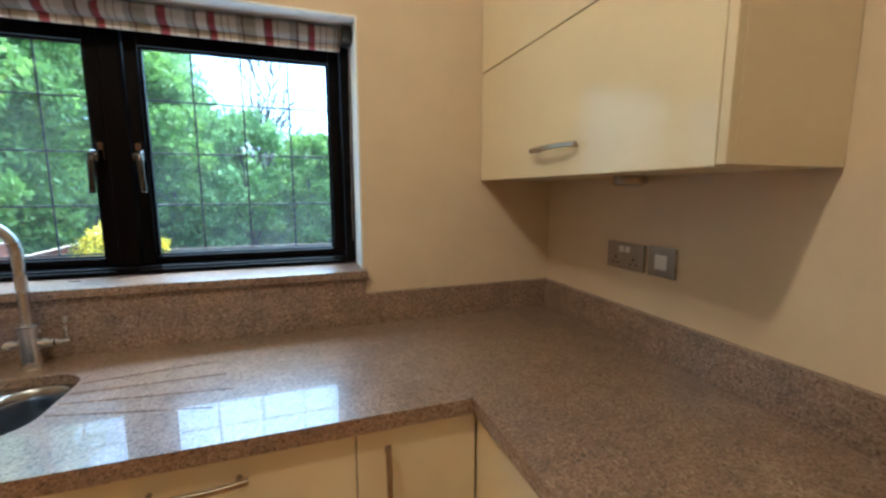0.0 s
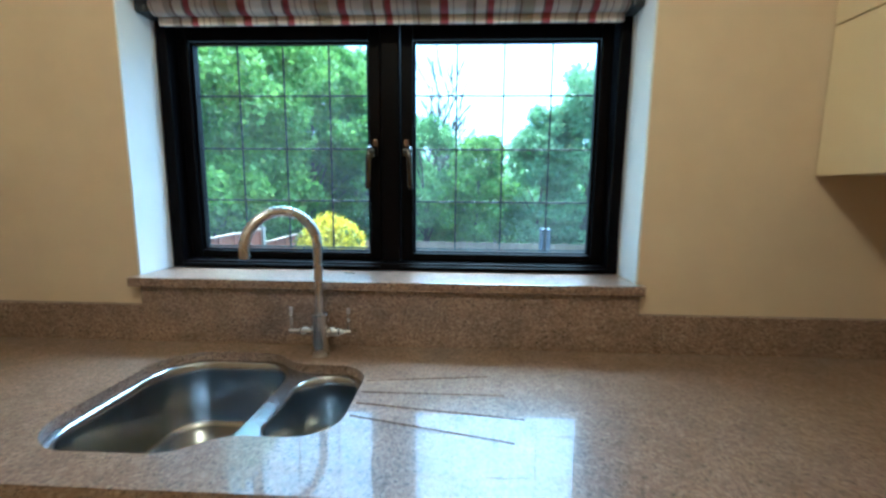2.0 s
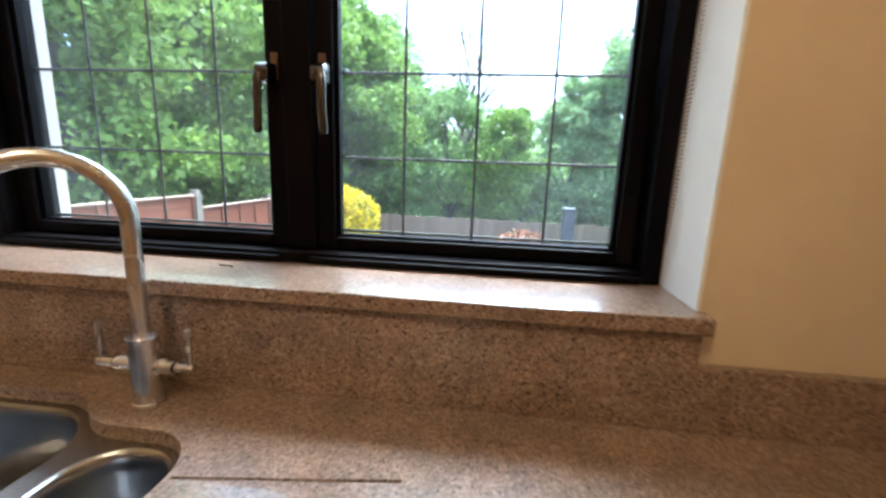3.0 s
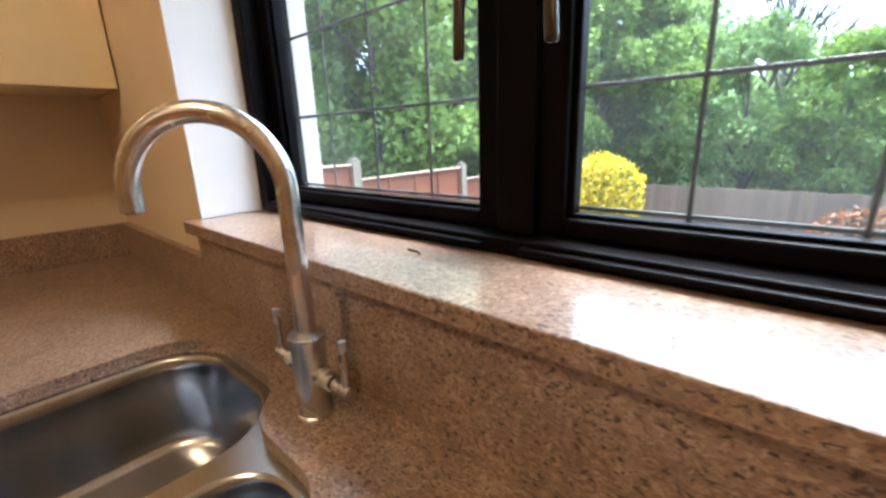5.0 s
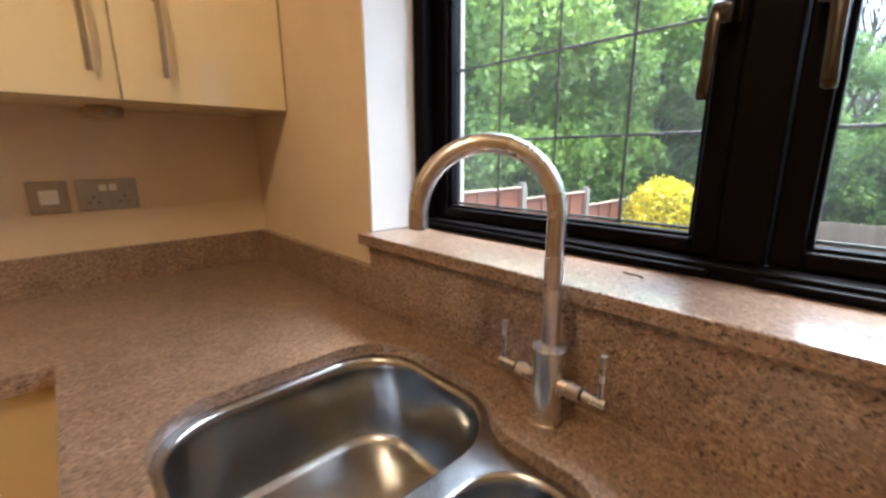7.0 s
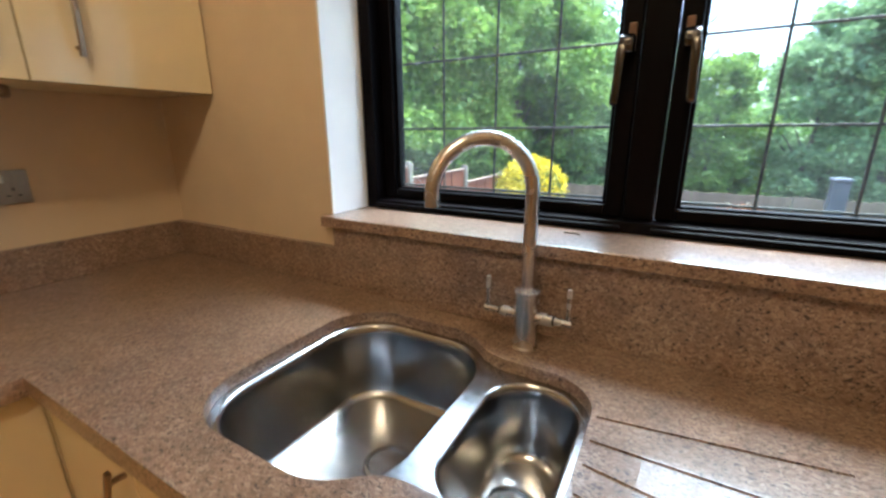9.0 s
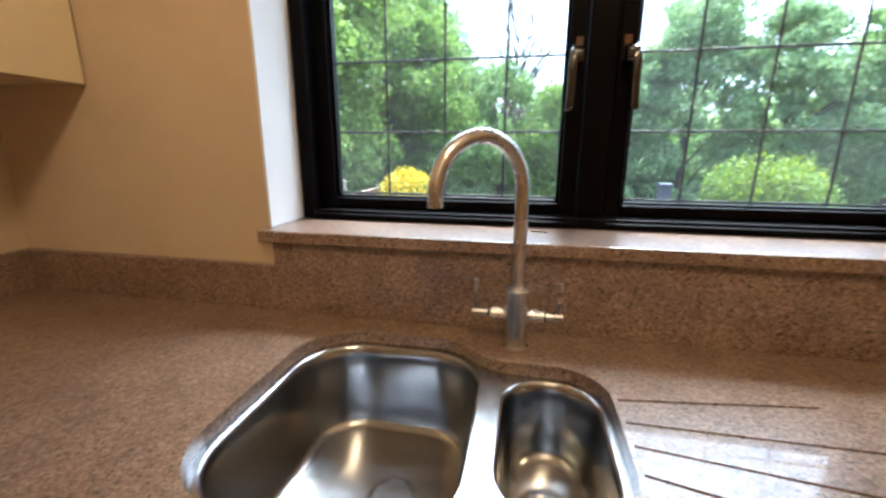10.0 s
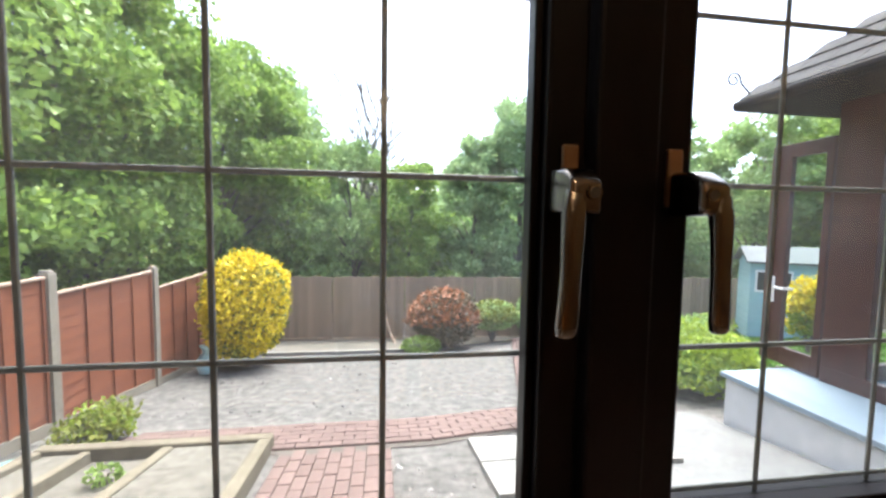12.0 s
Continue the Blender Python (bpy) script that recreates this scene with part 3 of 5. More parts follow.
def sink_outline():
    """The cut-out in the worktop: a large and a small bowl joined by a soft waist."""
    def inside(p):
        def rr(x0, x1, y0, y1, r):
            cx, cy, hx, hy = (x0 + x1) / 2, (y0 + y1) / 2, (x1 - x0) / 2 - r, (y1 - y0) / 2 - r
            dx, dy = abs(p[0] - cx) - hx, abs(p[1] - cy) - hy
            return math.hypot(max(dx, 0), max(dy, 0)) + min(max(dx, dy), 0) - r
        a, b, k = rr(-0.567, -0.2, -0.53, -0.085, 0.115), rr(-0.26, 0.0, -0.468, -0.152, 0.085), 0.05
        h = max(k - abs(a - b), 0) / k
        return min(a, b) - h * h * k / 4
    pts = []
    c = (-0.27, -0.31)
    for i in range(120):
        t = 2 * math.pi * i / 120
        lo, hi = 0.0, 0.6
        for _ in range(30):
            mid = (lo + hi) / 2
            if inside((c[0] + mid * math.cos(t), c[1] + mid * math.sin(t))) < 0:
                lo = mid
            else:
                hi = mid
        pts.append((c[0] + lo * math.cos(t), c[1] + lo * math.sin(t)))
    return pts


CUT = sink_outline()
XF, YF = 0.876, -0.612          # front edges of the worktop
YE = -2.5                       # end of the side runs
outer = [(-XW, 0), (-XW, YE), (-XF, YE), (-XF, YF), (XF, YF), (XF, YE), (XW, YE), (XW, 0)]
grooves = groove_loops()
worktop = thing("worktop", "polished brown-beige granite worktop with flecks and draining grooves", "worktop", (0, -0.3, ZT))
part("stone_slab", worktop_slab(outer, CUT, grooves, ZT - 0.024, ZT, 0.003), GRANITE, worktop)
part("built_up_edge", box(-XF, XF, YF, YF + 0.04, ZT - 0.037, ZT - 0.0242), GRANITE, worktop)
for s in (-1, 1):
    a, b = sorted((s * XF, s * (XF + 0.04)))
    part("built_up_edge", box(a, b, YE, YF + 0.04, ZT - 0.037, ZT - 0.0242), GRANITE, worktop)

ups = thing("upstand", "polished granite upstand along the back of the worktop", "upstand", (0, 0, ZT))
part("upstand_piece", box(-XW + 0.02, -0.709, -0.02, 0, ZT, 1.021, 0.0015), GRANITE, ups)
part("upstand_piece", box(0.727, XW - 0.02, -0.02, 0, ZT, 1.021, 0.0015), GRANITE, ups)
part("upstand_piece", box(XW - 0.02, XW, YE, 0, ZT, 1.021, 0.0015), GRANITE, ups)
part("upstand_piece", box(-XW, -XW + 0.02, YE, 0, ZT, 1.021, 0.0015), GRANITE, ups)
part("splash_panel", box(-0.709, 0.727, -0.0205, 0, ZT, 1.078, 0.0015), GRANITE, ups, "tall granite splash panel under the sill")


# ---- sink ----
def bowl(x0, x1, y0, y1, r, depth, drain):
    """A pressed bowl: walls, rounded foot, floor falling to the waste."""
    bm = bmesh.new()
    steps = [(0.0, 0.0), (0.003, 0.0015), (0.006, 0.006), (0.009, 0.03), (0.012, depth * 0.5), (0.016, depth - 0.03), (0.0185, depth - 0.014), (0.025, depth - 0.0045), (0.036, depth)]
    rings = []
    for ins, dz in steps:
        pts = round_rect(x0 + ins, x1 - ins, y0 + ins, y1 - ins, max(r - ins * 0.75, 0.012), 10)
        rings.append([bm.verts.new((x, y, 0.8855 - dz)) for x, y in pts])
    n = len(rings[0])
    last = rings[-1]
    dr = []
    for v in last:
        a = math.atan2(v.co.y - drain[1], v.co.x - drain[0])
        dr.append(bm.verts.new((drain[0] + 0.044 * math.cos(a), drain[1] + 0.044 * math.sin(a), 0.8855 - depth - 0.004)))
    rings.append(dr)
    for a, b in zip(rings, rings[1:]):
        for k in range(n):
            bm.faces.new((a[k], a[(k + 1) % n], b[(k + 1) % n], b[k]))
    return bm


def strainer(parent, x, y, z):
    body = turned([(0.046, 0.0), (0.045, 0.003), (0.038, 0.004), (0.034, -0.002), (0.031, -0.010), (0.018, -0.013), (0.0, -0.012)], (x, y, z), 32)
    st = part("strainer", body, SINKM, parent, "round slotted steel strainer", smooth=40)
    sl = bmesh.new()
    for k in range(16):
        a = 2 * math.pi * k / 16
        d = Vector((math.cos(a), math.sin(a), 0))
        s = Vector((-d.y, d.x, 0)) * 0.0022
        c = Vector((x, y, z))
        q = [c + d * 0.019 - s + Vector((0, 0, -0.0118)), c + d * 0.019 + s + Vector((0, 0, -0.0118)),
             c + d * 0.0305 + s + Vector((0, 0, -0.0085)), c + d * 0.0305 - s + Vector((0, 0, -0.0085))]
        vs = [sl.verts.new(p) for p in q]
        ws = [sl.verts.new(p + Vector((0, 0, -0.002))) for p in q]
        sl.faces.new(vs)
        sl.faces.new(ws[::-1])
        for i in range(4):
            sl.faces.new((vs[i], ws[i], ws[(i + 1) % 4], vs[(i + 1) % 4]))
    part("slots", sl, BLACK, st)


sink = thing("sink", "undermounted stainless steel sink with one and a half bowls", "sink", (-0.28, -0.3, 0.87))
BIG = (-0.557, -0.207, -0.519, -0.096, 0.112)
SMALL = (-0.172, -0.012, -0.457, -0.163, 0.076)
b1 = part("main_bowl", bowl(*BIG, 0.175, (-0.345, -0.29)), SINKM, sink, smooth=40)
b2 = part("half_bowl", bowl(*SMALL, 0.14, (-0.095, -0.3)), SINKM, sink, smooth=40)
strainer(b1, -0.345, -0.29, 0.7075)
strainer(b2, -0.095, -0.3, 0.7425)
rim = sheet_with_holes(round_rect(-0.585, 0.02, -0.55, -0.065, 0.1), [round_rect(*BIG, 10), round_rect(*SMALL, 10)], 0.8838, 0.8855)
part("rim", rim, SINKM, sink)

# ---- tap ----
TX, TY = -0.154, -0.085
tap = thing("kitchen_tap", "brushed steel swan-neck mixer tap with two lever pins", "tap", (TX, TY, ZT))
part("tap_body", turned([(0.0245, 0), (0.0245, 0.004), (0.0225, 0.0055), (0.0225, 0.1135), (0.0135, 0.1135)], (TX, TY, ZT), 36), STEEL, tap, smooth=40)
part("collar", turned([(0.0138, 0.1136), (0.0236, 0.1136), (0.024, 0.1145), (0.024, 0.1178), (0.0234, 0.1185), (0.0146, 0.1185), (0.0138, 0.1175)], (TX, TY, ZT), 32), STEEL, tap, smooth=40)
dx, dy = -0.723, -0.691
neck = [(TX, TY, 1.02), (TX, TY, 1.1), (TX, TY, 1.17), (TX, TY, 1.215)]
R = 0.091
for k in range(1, 25):
    a = math.pi * k / 24
    u = R * (1 - math.cos(a))
    neck.append((TX + dx * u, TY + dy * u, 1.215 + R * math.sin(a)))
neck += [(TX + dx * 2 * R, TY + dy * 2 * R, 1.205), (TX + dx * 2 * R, TY + dy * 2 * R, 1.196)]
part("spout", pipe(neck, 0.0128, 24), STEEL, tap, smooth=40)
part("aerator", turned([(0.0095, 0), (0.0095, 0.006), (0.0, 0.006)], (TX + dx * 2 * R, TY + dy * 2 * R, 1.1945), 20), BLACK, tap)
for s in (-1, 1):
    arm = part("valve_barrel", pipe([(TX + s * 0.018, TY, 0.976), (TX + s * 0.0505, TY, 0.976), (TX + s * 0.0515, TY, 0.976)], [0.0118, 0.0118, 0.0108], 24), STEEL, tap, smooth=40)
    part("valve_stem", pipe([(TX + s * 0.0545, TY, 0.976), (TX + s * 0.0855, TY, 0.976), (TX + s * 0.0865, TY, 0.976)], [0.0076, 0.0076, 0.0066], 20), STEEL, arm, smooth=40)
    part("seal_ring", pipe([(TX + s * 0.0512, TY, 0.976), (TX + s * 0.0548, TY, 0.976)], 0.0092, 20), BLACK, arm, "thin black gap ring", smooth=40)
    part("lever_pin", pipe([(TX + s * 0.079, TY, 0.976), (TX + s * 0.079, TY, 1.0425)], 0.0047, 14), STEEL, arm, smooth=40)


# ---- cupboards ----
def bow_handle(parent, c, length, along, out, mat=NICKEL):
    """A shallow bowed bar on two posts; along and out are unit vectors."""
    c, along, out = Vector(c), Vector(along), Vector(out)
    side = along.cross(out)
    bm = bmesh.new()
    rings = []
    for k in range(13):
        u = -1 + 2 * k / 12
        p = c + along * (u * length / 2) + out * (0.020 + 0.010 * (1 - u * u))
        rings.append([bm.verts.new(p + side * sw + out * so) for sw, so in ((-0.006, -0.003), (0.006, -0.003), (0.006, 0.002), (0.004, 0.004), (-0.004, 0.004), (-0.006, 0.002))])
    for a, b in zip(rings, rings[1:]):
        for k in range(6):
            bm.faces.new((a[k], a[(k + 1) % 6], b[(k + 1) % 6], b[k]))
    bm.faces.new(rings[0][::-1])
    bm.faces.new(rings[-1])
    for s in (-1, 1):
        p = c + along * (s * length * 0.4)
        pipe([p, p + out * 0.0245], 0.0052, 10, bm=bm)
    part("handle", bm, mat, parent, "bowed brushed nickel handle", smooth=35)


def base_unit(x0, x1, handle, run="north"):
    """A floor cupboard under the worktop with one glossy front."""
    zb, zt = 0.15, 0.866
    if run == "north":
        u = thing("base_cupboard", "cream gloss kitchen base cupboard, closed, under the granite worktop", "cupboard", ((x0 + x1) / 2, -0.3, 0), "base cupboards")
        part("carcass", box(x0 + 0.001, x1 - 0.001, -0.57, -0.01, zb, 0.872 if not (x0 < 0 and x1 > -0.5) else 0.64), CARCASS, u)
        part("plinth", box(x0 + 0.001, x1 - 0.001, -0.53, -0.5, 0, zb - 0.002), CARCASS, u)
        d = part("door", box(x0 + 0.0015, x1 - 0.0015, -0.592, -0.572, zb, zt, 0.0018), CREAM, u)
        if handle[0] == "v":
            bow_handle(d, (handle[1], -0.592, 0.742), 0.185, (0, 0, 1), (0, -1, 0))
        else:
            bow_handle(d, (handle[1], -0.592, 0.822), 0.185, (1, 0, 0), (0, -1, 0))
    else:
        s = 1 if run == "east" else -1
        u = thing("base_cupboard", "cream gloss kitchen base cupboard, closed, under the granite worktop", "cupboard", (s * 1.17, (x0 + x1) / 2, 0), "base cupboards")
        a, b = sorted((s * 0.916, s * (XW - 0.003)))
        part("carcass", box(a, b, x0 + 0.001, x1 - 0.001, zb, 0.872), CARCASS, u)
        a, b = sorted((s * 0.96, s * 0.99))
        part("plinth", box(a, b, x0 + 0.001, x1 - 0.001, 0, zb - 0.002), CARCASS, u)
        a, b = sorted((s * 0.894, s * 0.914))
        d = part("door", box(a, b, x0 + 0.0015, x1 - 0.0015, zb, zt, 0.0018), CREAM, u)
        if handle:
            bow_handle(d, (s * 0.894, handle, 0.742), 0.185, (0, 0, 1), (-s, 0, 0))


base_unit(0.019, 0.617, ("h", 0.319))
base_unit(-0.579, 0.019, ("v", -0.047))
base_unit(0.617, 0.892, ("v", 0.682))
base_unit(-0.892, -0.579, ("v", -0.608))
for s in (-1, 1):
    a, b = sorted((s * 0.8965, s * 0.9155))
    solid("corner_filler", box(a, b, -0.5935, -0.572, 0.15, 0.866, 0.001), CREAM, "narrow cream filler post between two base cupboards", "filler", "corner fillers")
for run in ("east", "west"):
    base_unit(-1.19, -0.594, -1.15 if run == "west" else None, run)
    base_unit(-1.79, -1.19, -1.24, run)
    base_unit(-2.49, -1.79, -1.84, run)


def puck(parent_name, x, y, z):
    u = thing(parent_name, "small round under-cupboard light, switched off", "light", (x, y, z), "under-cupboard lights")
    part("light_body", turned([(0.042, 0), (0.044, -0.005), (0.043, -0.022), (0.037, -0.0275), (0.03, -0.0275)], (x, y, z), 28), NICKEL, u, smooth=40)
    part("lens", turned([(0.0295, -0.0255), (0.02, -0.0285), (0.0, -0.0295)], (x, y, z), 24), PLASTIC, u, smooth=50)


# wall cupboard with two lift-up flaps
e = thing("wall_cupboard", "cream gloss wall cupboard with two lift-up flaps, closed", "cupboard", (1.31, -0.47, 1.41), "wall cupboards")
part("carcass", box(1.184, XW - 0.002, -0.932, -0.004, 1.411, 2.15, 0.001), CARCASS, e)
part("light_pelmet", box(1.164, 1.1835, -0.932, -0.915, 1.411, 2.15, 0.001), CARCASS, e)
f1 = part("flap", box(1.163, 1.183, -0.9135, -0.005, 1.408, 1.7795, 0.0018), CREAM, e)
f2 = part("flap", box(1.163, 1.183, -0.9135, -0.005, 1.7835, 2.15, 0.0018), CREAM, e)
bow_handle(f1, (1.163, -0.48, 1.48), 0.2, (0, 1, 0), (-1, 0, 0))
puck("under_cupboard_light", 1.385, -0.5, 1.4105)

# wall cupboard with two hinged doors
w = thing("wall_cupboard", "cream gloss wall cupboard with two hinged doors, closed", "cupboard", (-1.31, -0.41, 1.43), "wall cupboards")
part("carcass", box(-XW + 0.002, -1.186, -0.815, -0.004, 1.43, 2.15, 0.001), CARCASS, w)
d1 = part("door", box(-1.185, -1.165, -0.4075, -0.005, 1.427, 2.15, 0.0018), CREAM, w)
d2 = part("door", box(-1.185, -1.165, -0.814, -0.4105, 1.427, 2.15, 0.0018), CREAM, w)
bow_handle(d1, (-1.165, -0.312, 1.585), 0.2, (0, 0, 1), (1, 0, 0))
bow_handle(d2, (-1.165, -0.462, 1.585), 0.2, (0, 0, 1), (1, 0, 0))
puck("under_cupboard_light", -1.39, -0.428, 1.4295)


def socket(name, s, ya, yb, z0, z1, double, label):
    """A metal wall plate with its inserts."""
    x = s * XW
    u = thing(name, label, "socket" if double else "switch", (x, (ya + yb) / 2, z0), "wall plates")
    a, b = sorted((x - s * 0.0005, x - s * 0.008))
    plate = part("plate", box(a, b, ya, yb, z0, z1, 0.002), PLATE, u)
    a, b = sorted((x - s * 0.0065, x - s * 0.0105))
    yc, zc = (ya + yb) / 2, (z0 + z1) / 2
    if double:
        for o in (-0.036, 0.036):
            for py, pz, pw, ph in ((o, -0.006, 0.004, 0.008), (o - 0.011, -0.022, 0.0065, 0.004), (o + 0.011, -0.022, 0.0065, 0.004)):
                part("socket_hole", box(a, b, yc + py - pw / 2, yc + py + pw / 2, zc + pz - ph / 2, zc + pz + ph / 2), BLACK, plate)
        for o in (-0.012, 0.012):
            part("rocker", box(a, b, yc + o - 0.009, yc + o + 0.009, zc + 0.012, zc + 0.03, 0.001), PLASTIC, plate)
    else:
        part("rocker", box(a, b, yc - 0.02, yc + 0.02, zc - 0.02, zc + 0.02, 0.001), PLASTIC, plate)


socket("double_socket", 1, -0.497, -0.349, 1.134, 1.214, True, "brushed metal double socket on the beige wall")
socket("wall_switch", 1, -0.602, -0.513, 1.134, 1.217, False, "brushed metal single switch with a white rocker")
socket("double_socket", -1, -0.52, -0.377, 1.138, 1.227, True, "brushed metal double socket on the beige wall")
socket("wall_switch", -1, -0.622, -0.538, 1.138, 1.227, False, "brushed metal single switch with a white rocker")

# ---- blind ----
bl = thing("roller_blind", "rolled-up roller blind in red, cream and grey striped fabric", "blind", (0, 0.09, 1.85))
prof = []
for k in range(21):
    a = radians(-60 + 300 * k / 20)
    prof.append((0.094 - 0.026 * math.sin(a), 1.888 + 0.026 * math.cos(a)))
prof += [(0.114, 1.87), (0.1155, 1.85), (0.1155, 1.842)]
fb = bmesh.new()
NX = 40
rows = []
for i in range(NX + 1):
    x = -0.682 + 1.364 * i / NX
    sag = 0.0012 * math.sin(i * 1.7)
    rows.append([fb.verts.new((x, y + sag, z + 0.5 * sag)) for y, z in prof])
for a, b in zip(rows, rows[1:]):
    for k in range(len(prof) - 1):
        fb.faces.new((a[k], b[k], b[k + 1], a[k + 1]))
bmesh.ops.solidify(fb, geom=fb.faces[:], thickness=0.0015)
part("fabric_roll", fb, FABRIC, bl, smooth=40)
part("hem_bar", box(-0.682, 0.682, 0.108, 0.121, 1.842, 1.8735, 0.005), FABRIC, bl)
for s in (-1, 1):
    a, b = sorted((s * 0.684, s * 0.7185))
    part("bracket", box(a, b, 0.062, 0.128, 1.86, 1.9165, 0.008), BLACK, bl)
ch = bmesh.new()
for yy in (0.1, 0.114):
    for k in range(98):
        z = 1.865 - k * 0.0069
        bmesh.ops.create_icosphere(ch, subdivisions=1, radius=0.0024, matrix=Matrix.Translation((0.7125 - 0.006 * k / 100, yy + (0.107 - yy) * max(0, k - 84) / 14, z)))
part("bead_chain", ch, BEAD, bl, "hanging brown bead chain")

# a scrap of thread on the sill
solid("thread_scrap", pipe([(-0.132, 0.084, 1.1068), (-0.12, 0.080, 1.1072), (-0.11, 0.082, 1.1068), (-0.098, 0.074, 1.107)], 0.0014, 6), CORD,
      "short scrap of dark thread lying on the sill", "scrap", smooth=60)

# ---- ceiling light ----
def ceiling_light(lx, ly):
    cl = thing("ceiling_light", "small round ceiling light with two lit bulbs", "light", (lx, ly, ZC), "ceiling lights")
    part("backplate", turned([(0.11, 0), (0.11, -0.012), (0.09, -0.02), (0, -0.02)], (lx, ly, ZC), 32), NICKEL, cl, smooth=40)
    for s in (-1, 1):
        x = lx + s * 0.07
        part("lampholder", turned([(0.016, 0), (0.016, -0.04), (0, -0.04)], (x, ly, ZC - 0.02), 20), NICKEL, cl, smooth=40)
        bulb = part("bulb", turned([(0.012, 0), (0.016, -0.01), (0.022, -0.03), (0.018, -0.048), (0.0, -0.054)], (x, ly, ZC - 0.0602), 20), LITBULB, cl, "lit warm bulb", smooth=60)
        bulb.visible_shadow = False


for lx, ly, lz, watts, blur in LAMPS:
    ceiling_light(lx, ly)


# ---- garden ----
def ground_z(y):
    """The garden falls away from the house, then runs level."""
    if y < 0.3:
        return -0.16
    if y < 12.5:
        return -0.05 - 0.157 * y
    return -0.05 - 0.157 * 12.5


def ground_sheet():
    bm = bmesh.new()
    ys = [-1500, -300, -50, -8, 0.25, 0.33, 1, 2, 3, 4, 5, 6, 7, 8, 9, 10, 11, 12.5, 16, 30, 80, 300, 1500]
    xs = [-1500, -300, -80, -30, -12, -6, -3, 0, 3, 6, 12, 30, 80, 300, 1500]
    g = [[bm.verts.new((x, y, ground_z(y))) for x in xs] for y in ys]
    for a, b in zip(g, g[1:]):
        for k in range(len(xs) - 1):
            bm.faces.new((a[k], a[k + 1], b[k + 1], b[k]))
    bmesh.ops.solidify(bm, geom=bm.faces[:], thickness=0.2)
    return bm


solid("ground", ground_sheet(), GROUNDM, "pale gravel and dry earth falling away from the house", "ground", kind="structure")


def patch(name, corners, thick, mat, label, category, kind="structure", sub=1):
    """A slab that follows the fall of the garden; corners: (x, y)."""
    bm = bmesh.new()
    up = [bm.verts.new((x, y, ground_z(y) + thick)) for x, y in corners]
    dn = [bm.verts.new((x, y, ground_z(y) - 0.05)) for x, y in corners]
    bm.faces.new(up)
    bm.faces.new(dn[::-1])
    n = len(up)
    for i in range(n):
        bm.faces.new((up[i], dn[i], dn[(i + 1) % n], up[(i + 1) % n]))
    return solid(name, bm, mat, label, category, kind=kind)


patch("ground_soil_bed", [(-3.3, 8.55), (0.5, 8.45), (3.1, 9.6), (3.1, 10.3), (-3.3, 10.7)], 0.02, SOILM, "bare brown soil bed along the back fence", "ground")
patch("ground_patio", [(1.5, 0.35), (3.2, 0.35), (3.2, 3.75), (1.5, 3.75)], 0.03, PATIOM, "pale concrete strip beside the rendered plinth", "ground")
patch("ground_lawn", [(4.4, 6.2), (16, 5.0), (16, 9.6), (5.5, 10.1), (4.6, 8.5)], 0.015, SOILM, "lawn soil under the grass", "ground")


def leaves(name, centres, size, mat, parent=None, rng=None, up=0.3, kind="", label="", category="", long=1.7):
    """Many small leaves, two triangles each, bent about their middle."""
    c = np.asarray(centres)
    n = len(c)
    rng = rng or np.random.default_rng(1)
    d = rng.normal(size=(n, 3))
    d[:, 2] -= 0.35
    d /= np.linalg.norm(d, axis=1)[:, None]
    q = rng.normal(size=(n, 3)) + np.array((0, 0, up))
    s = np.cross(d, q)
    s /= np.linalg.norm(s, axis=1)[:, None] + 1e-9
    k = size * rng.uniform(0.6, 1.3, size=(n, 1))
    nrm = np.cross(d, s) * k * 0.18
    v = np.stack([c - d * k * long / 2, c + s * k * 0.5 - nrm, c + d * k * long / 2, c - s * k * 0.5 - nrm], axis=1).reshape(-1, 3)
    o = ORIGIN[parent.name] if parent else Vector((0, 0, 0))
    v = v - np.array(o)
    f = np.arange(4 * n).reshape(n, 4)
    tri = np.concatenate([f[:, [0, 1, 2]], f[:, [0, 2, 3]]])
    me = bpy.data.meshes.new(name)
    me.vertices.add(len(v))
    me.vertices.foreach_set("co", v.ravel())
    me.loops.add(tri.size)
    me.loops.foreach_set("vertex_index", tri.ravel().astype(np.int32))
    me.polygons.add(len(tri))
    me.polygons.foreach_set("loop_start", np.arange(0, tri.size, 3, dtype=np.int32))
    me.update(calc_edges=True)
    me.materials.append(mat)
    ob = new(name, me)
    if parent:
        ob.parent = parent
    ORIGIN[ob.name] = o
    return tagged(ob, label, category, "", kind)


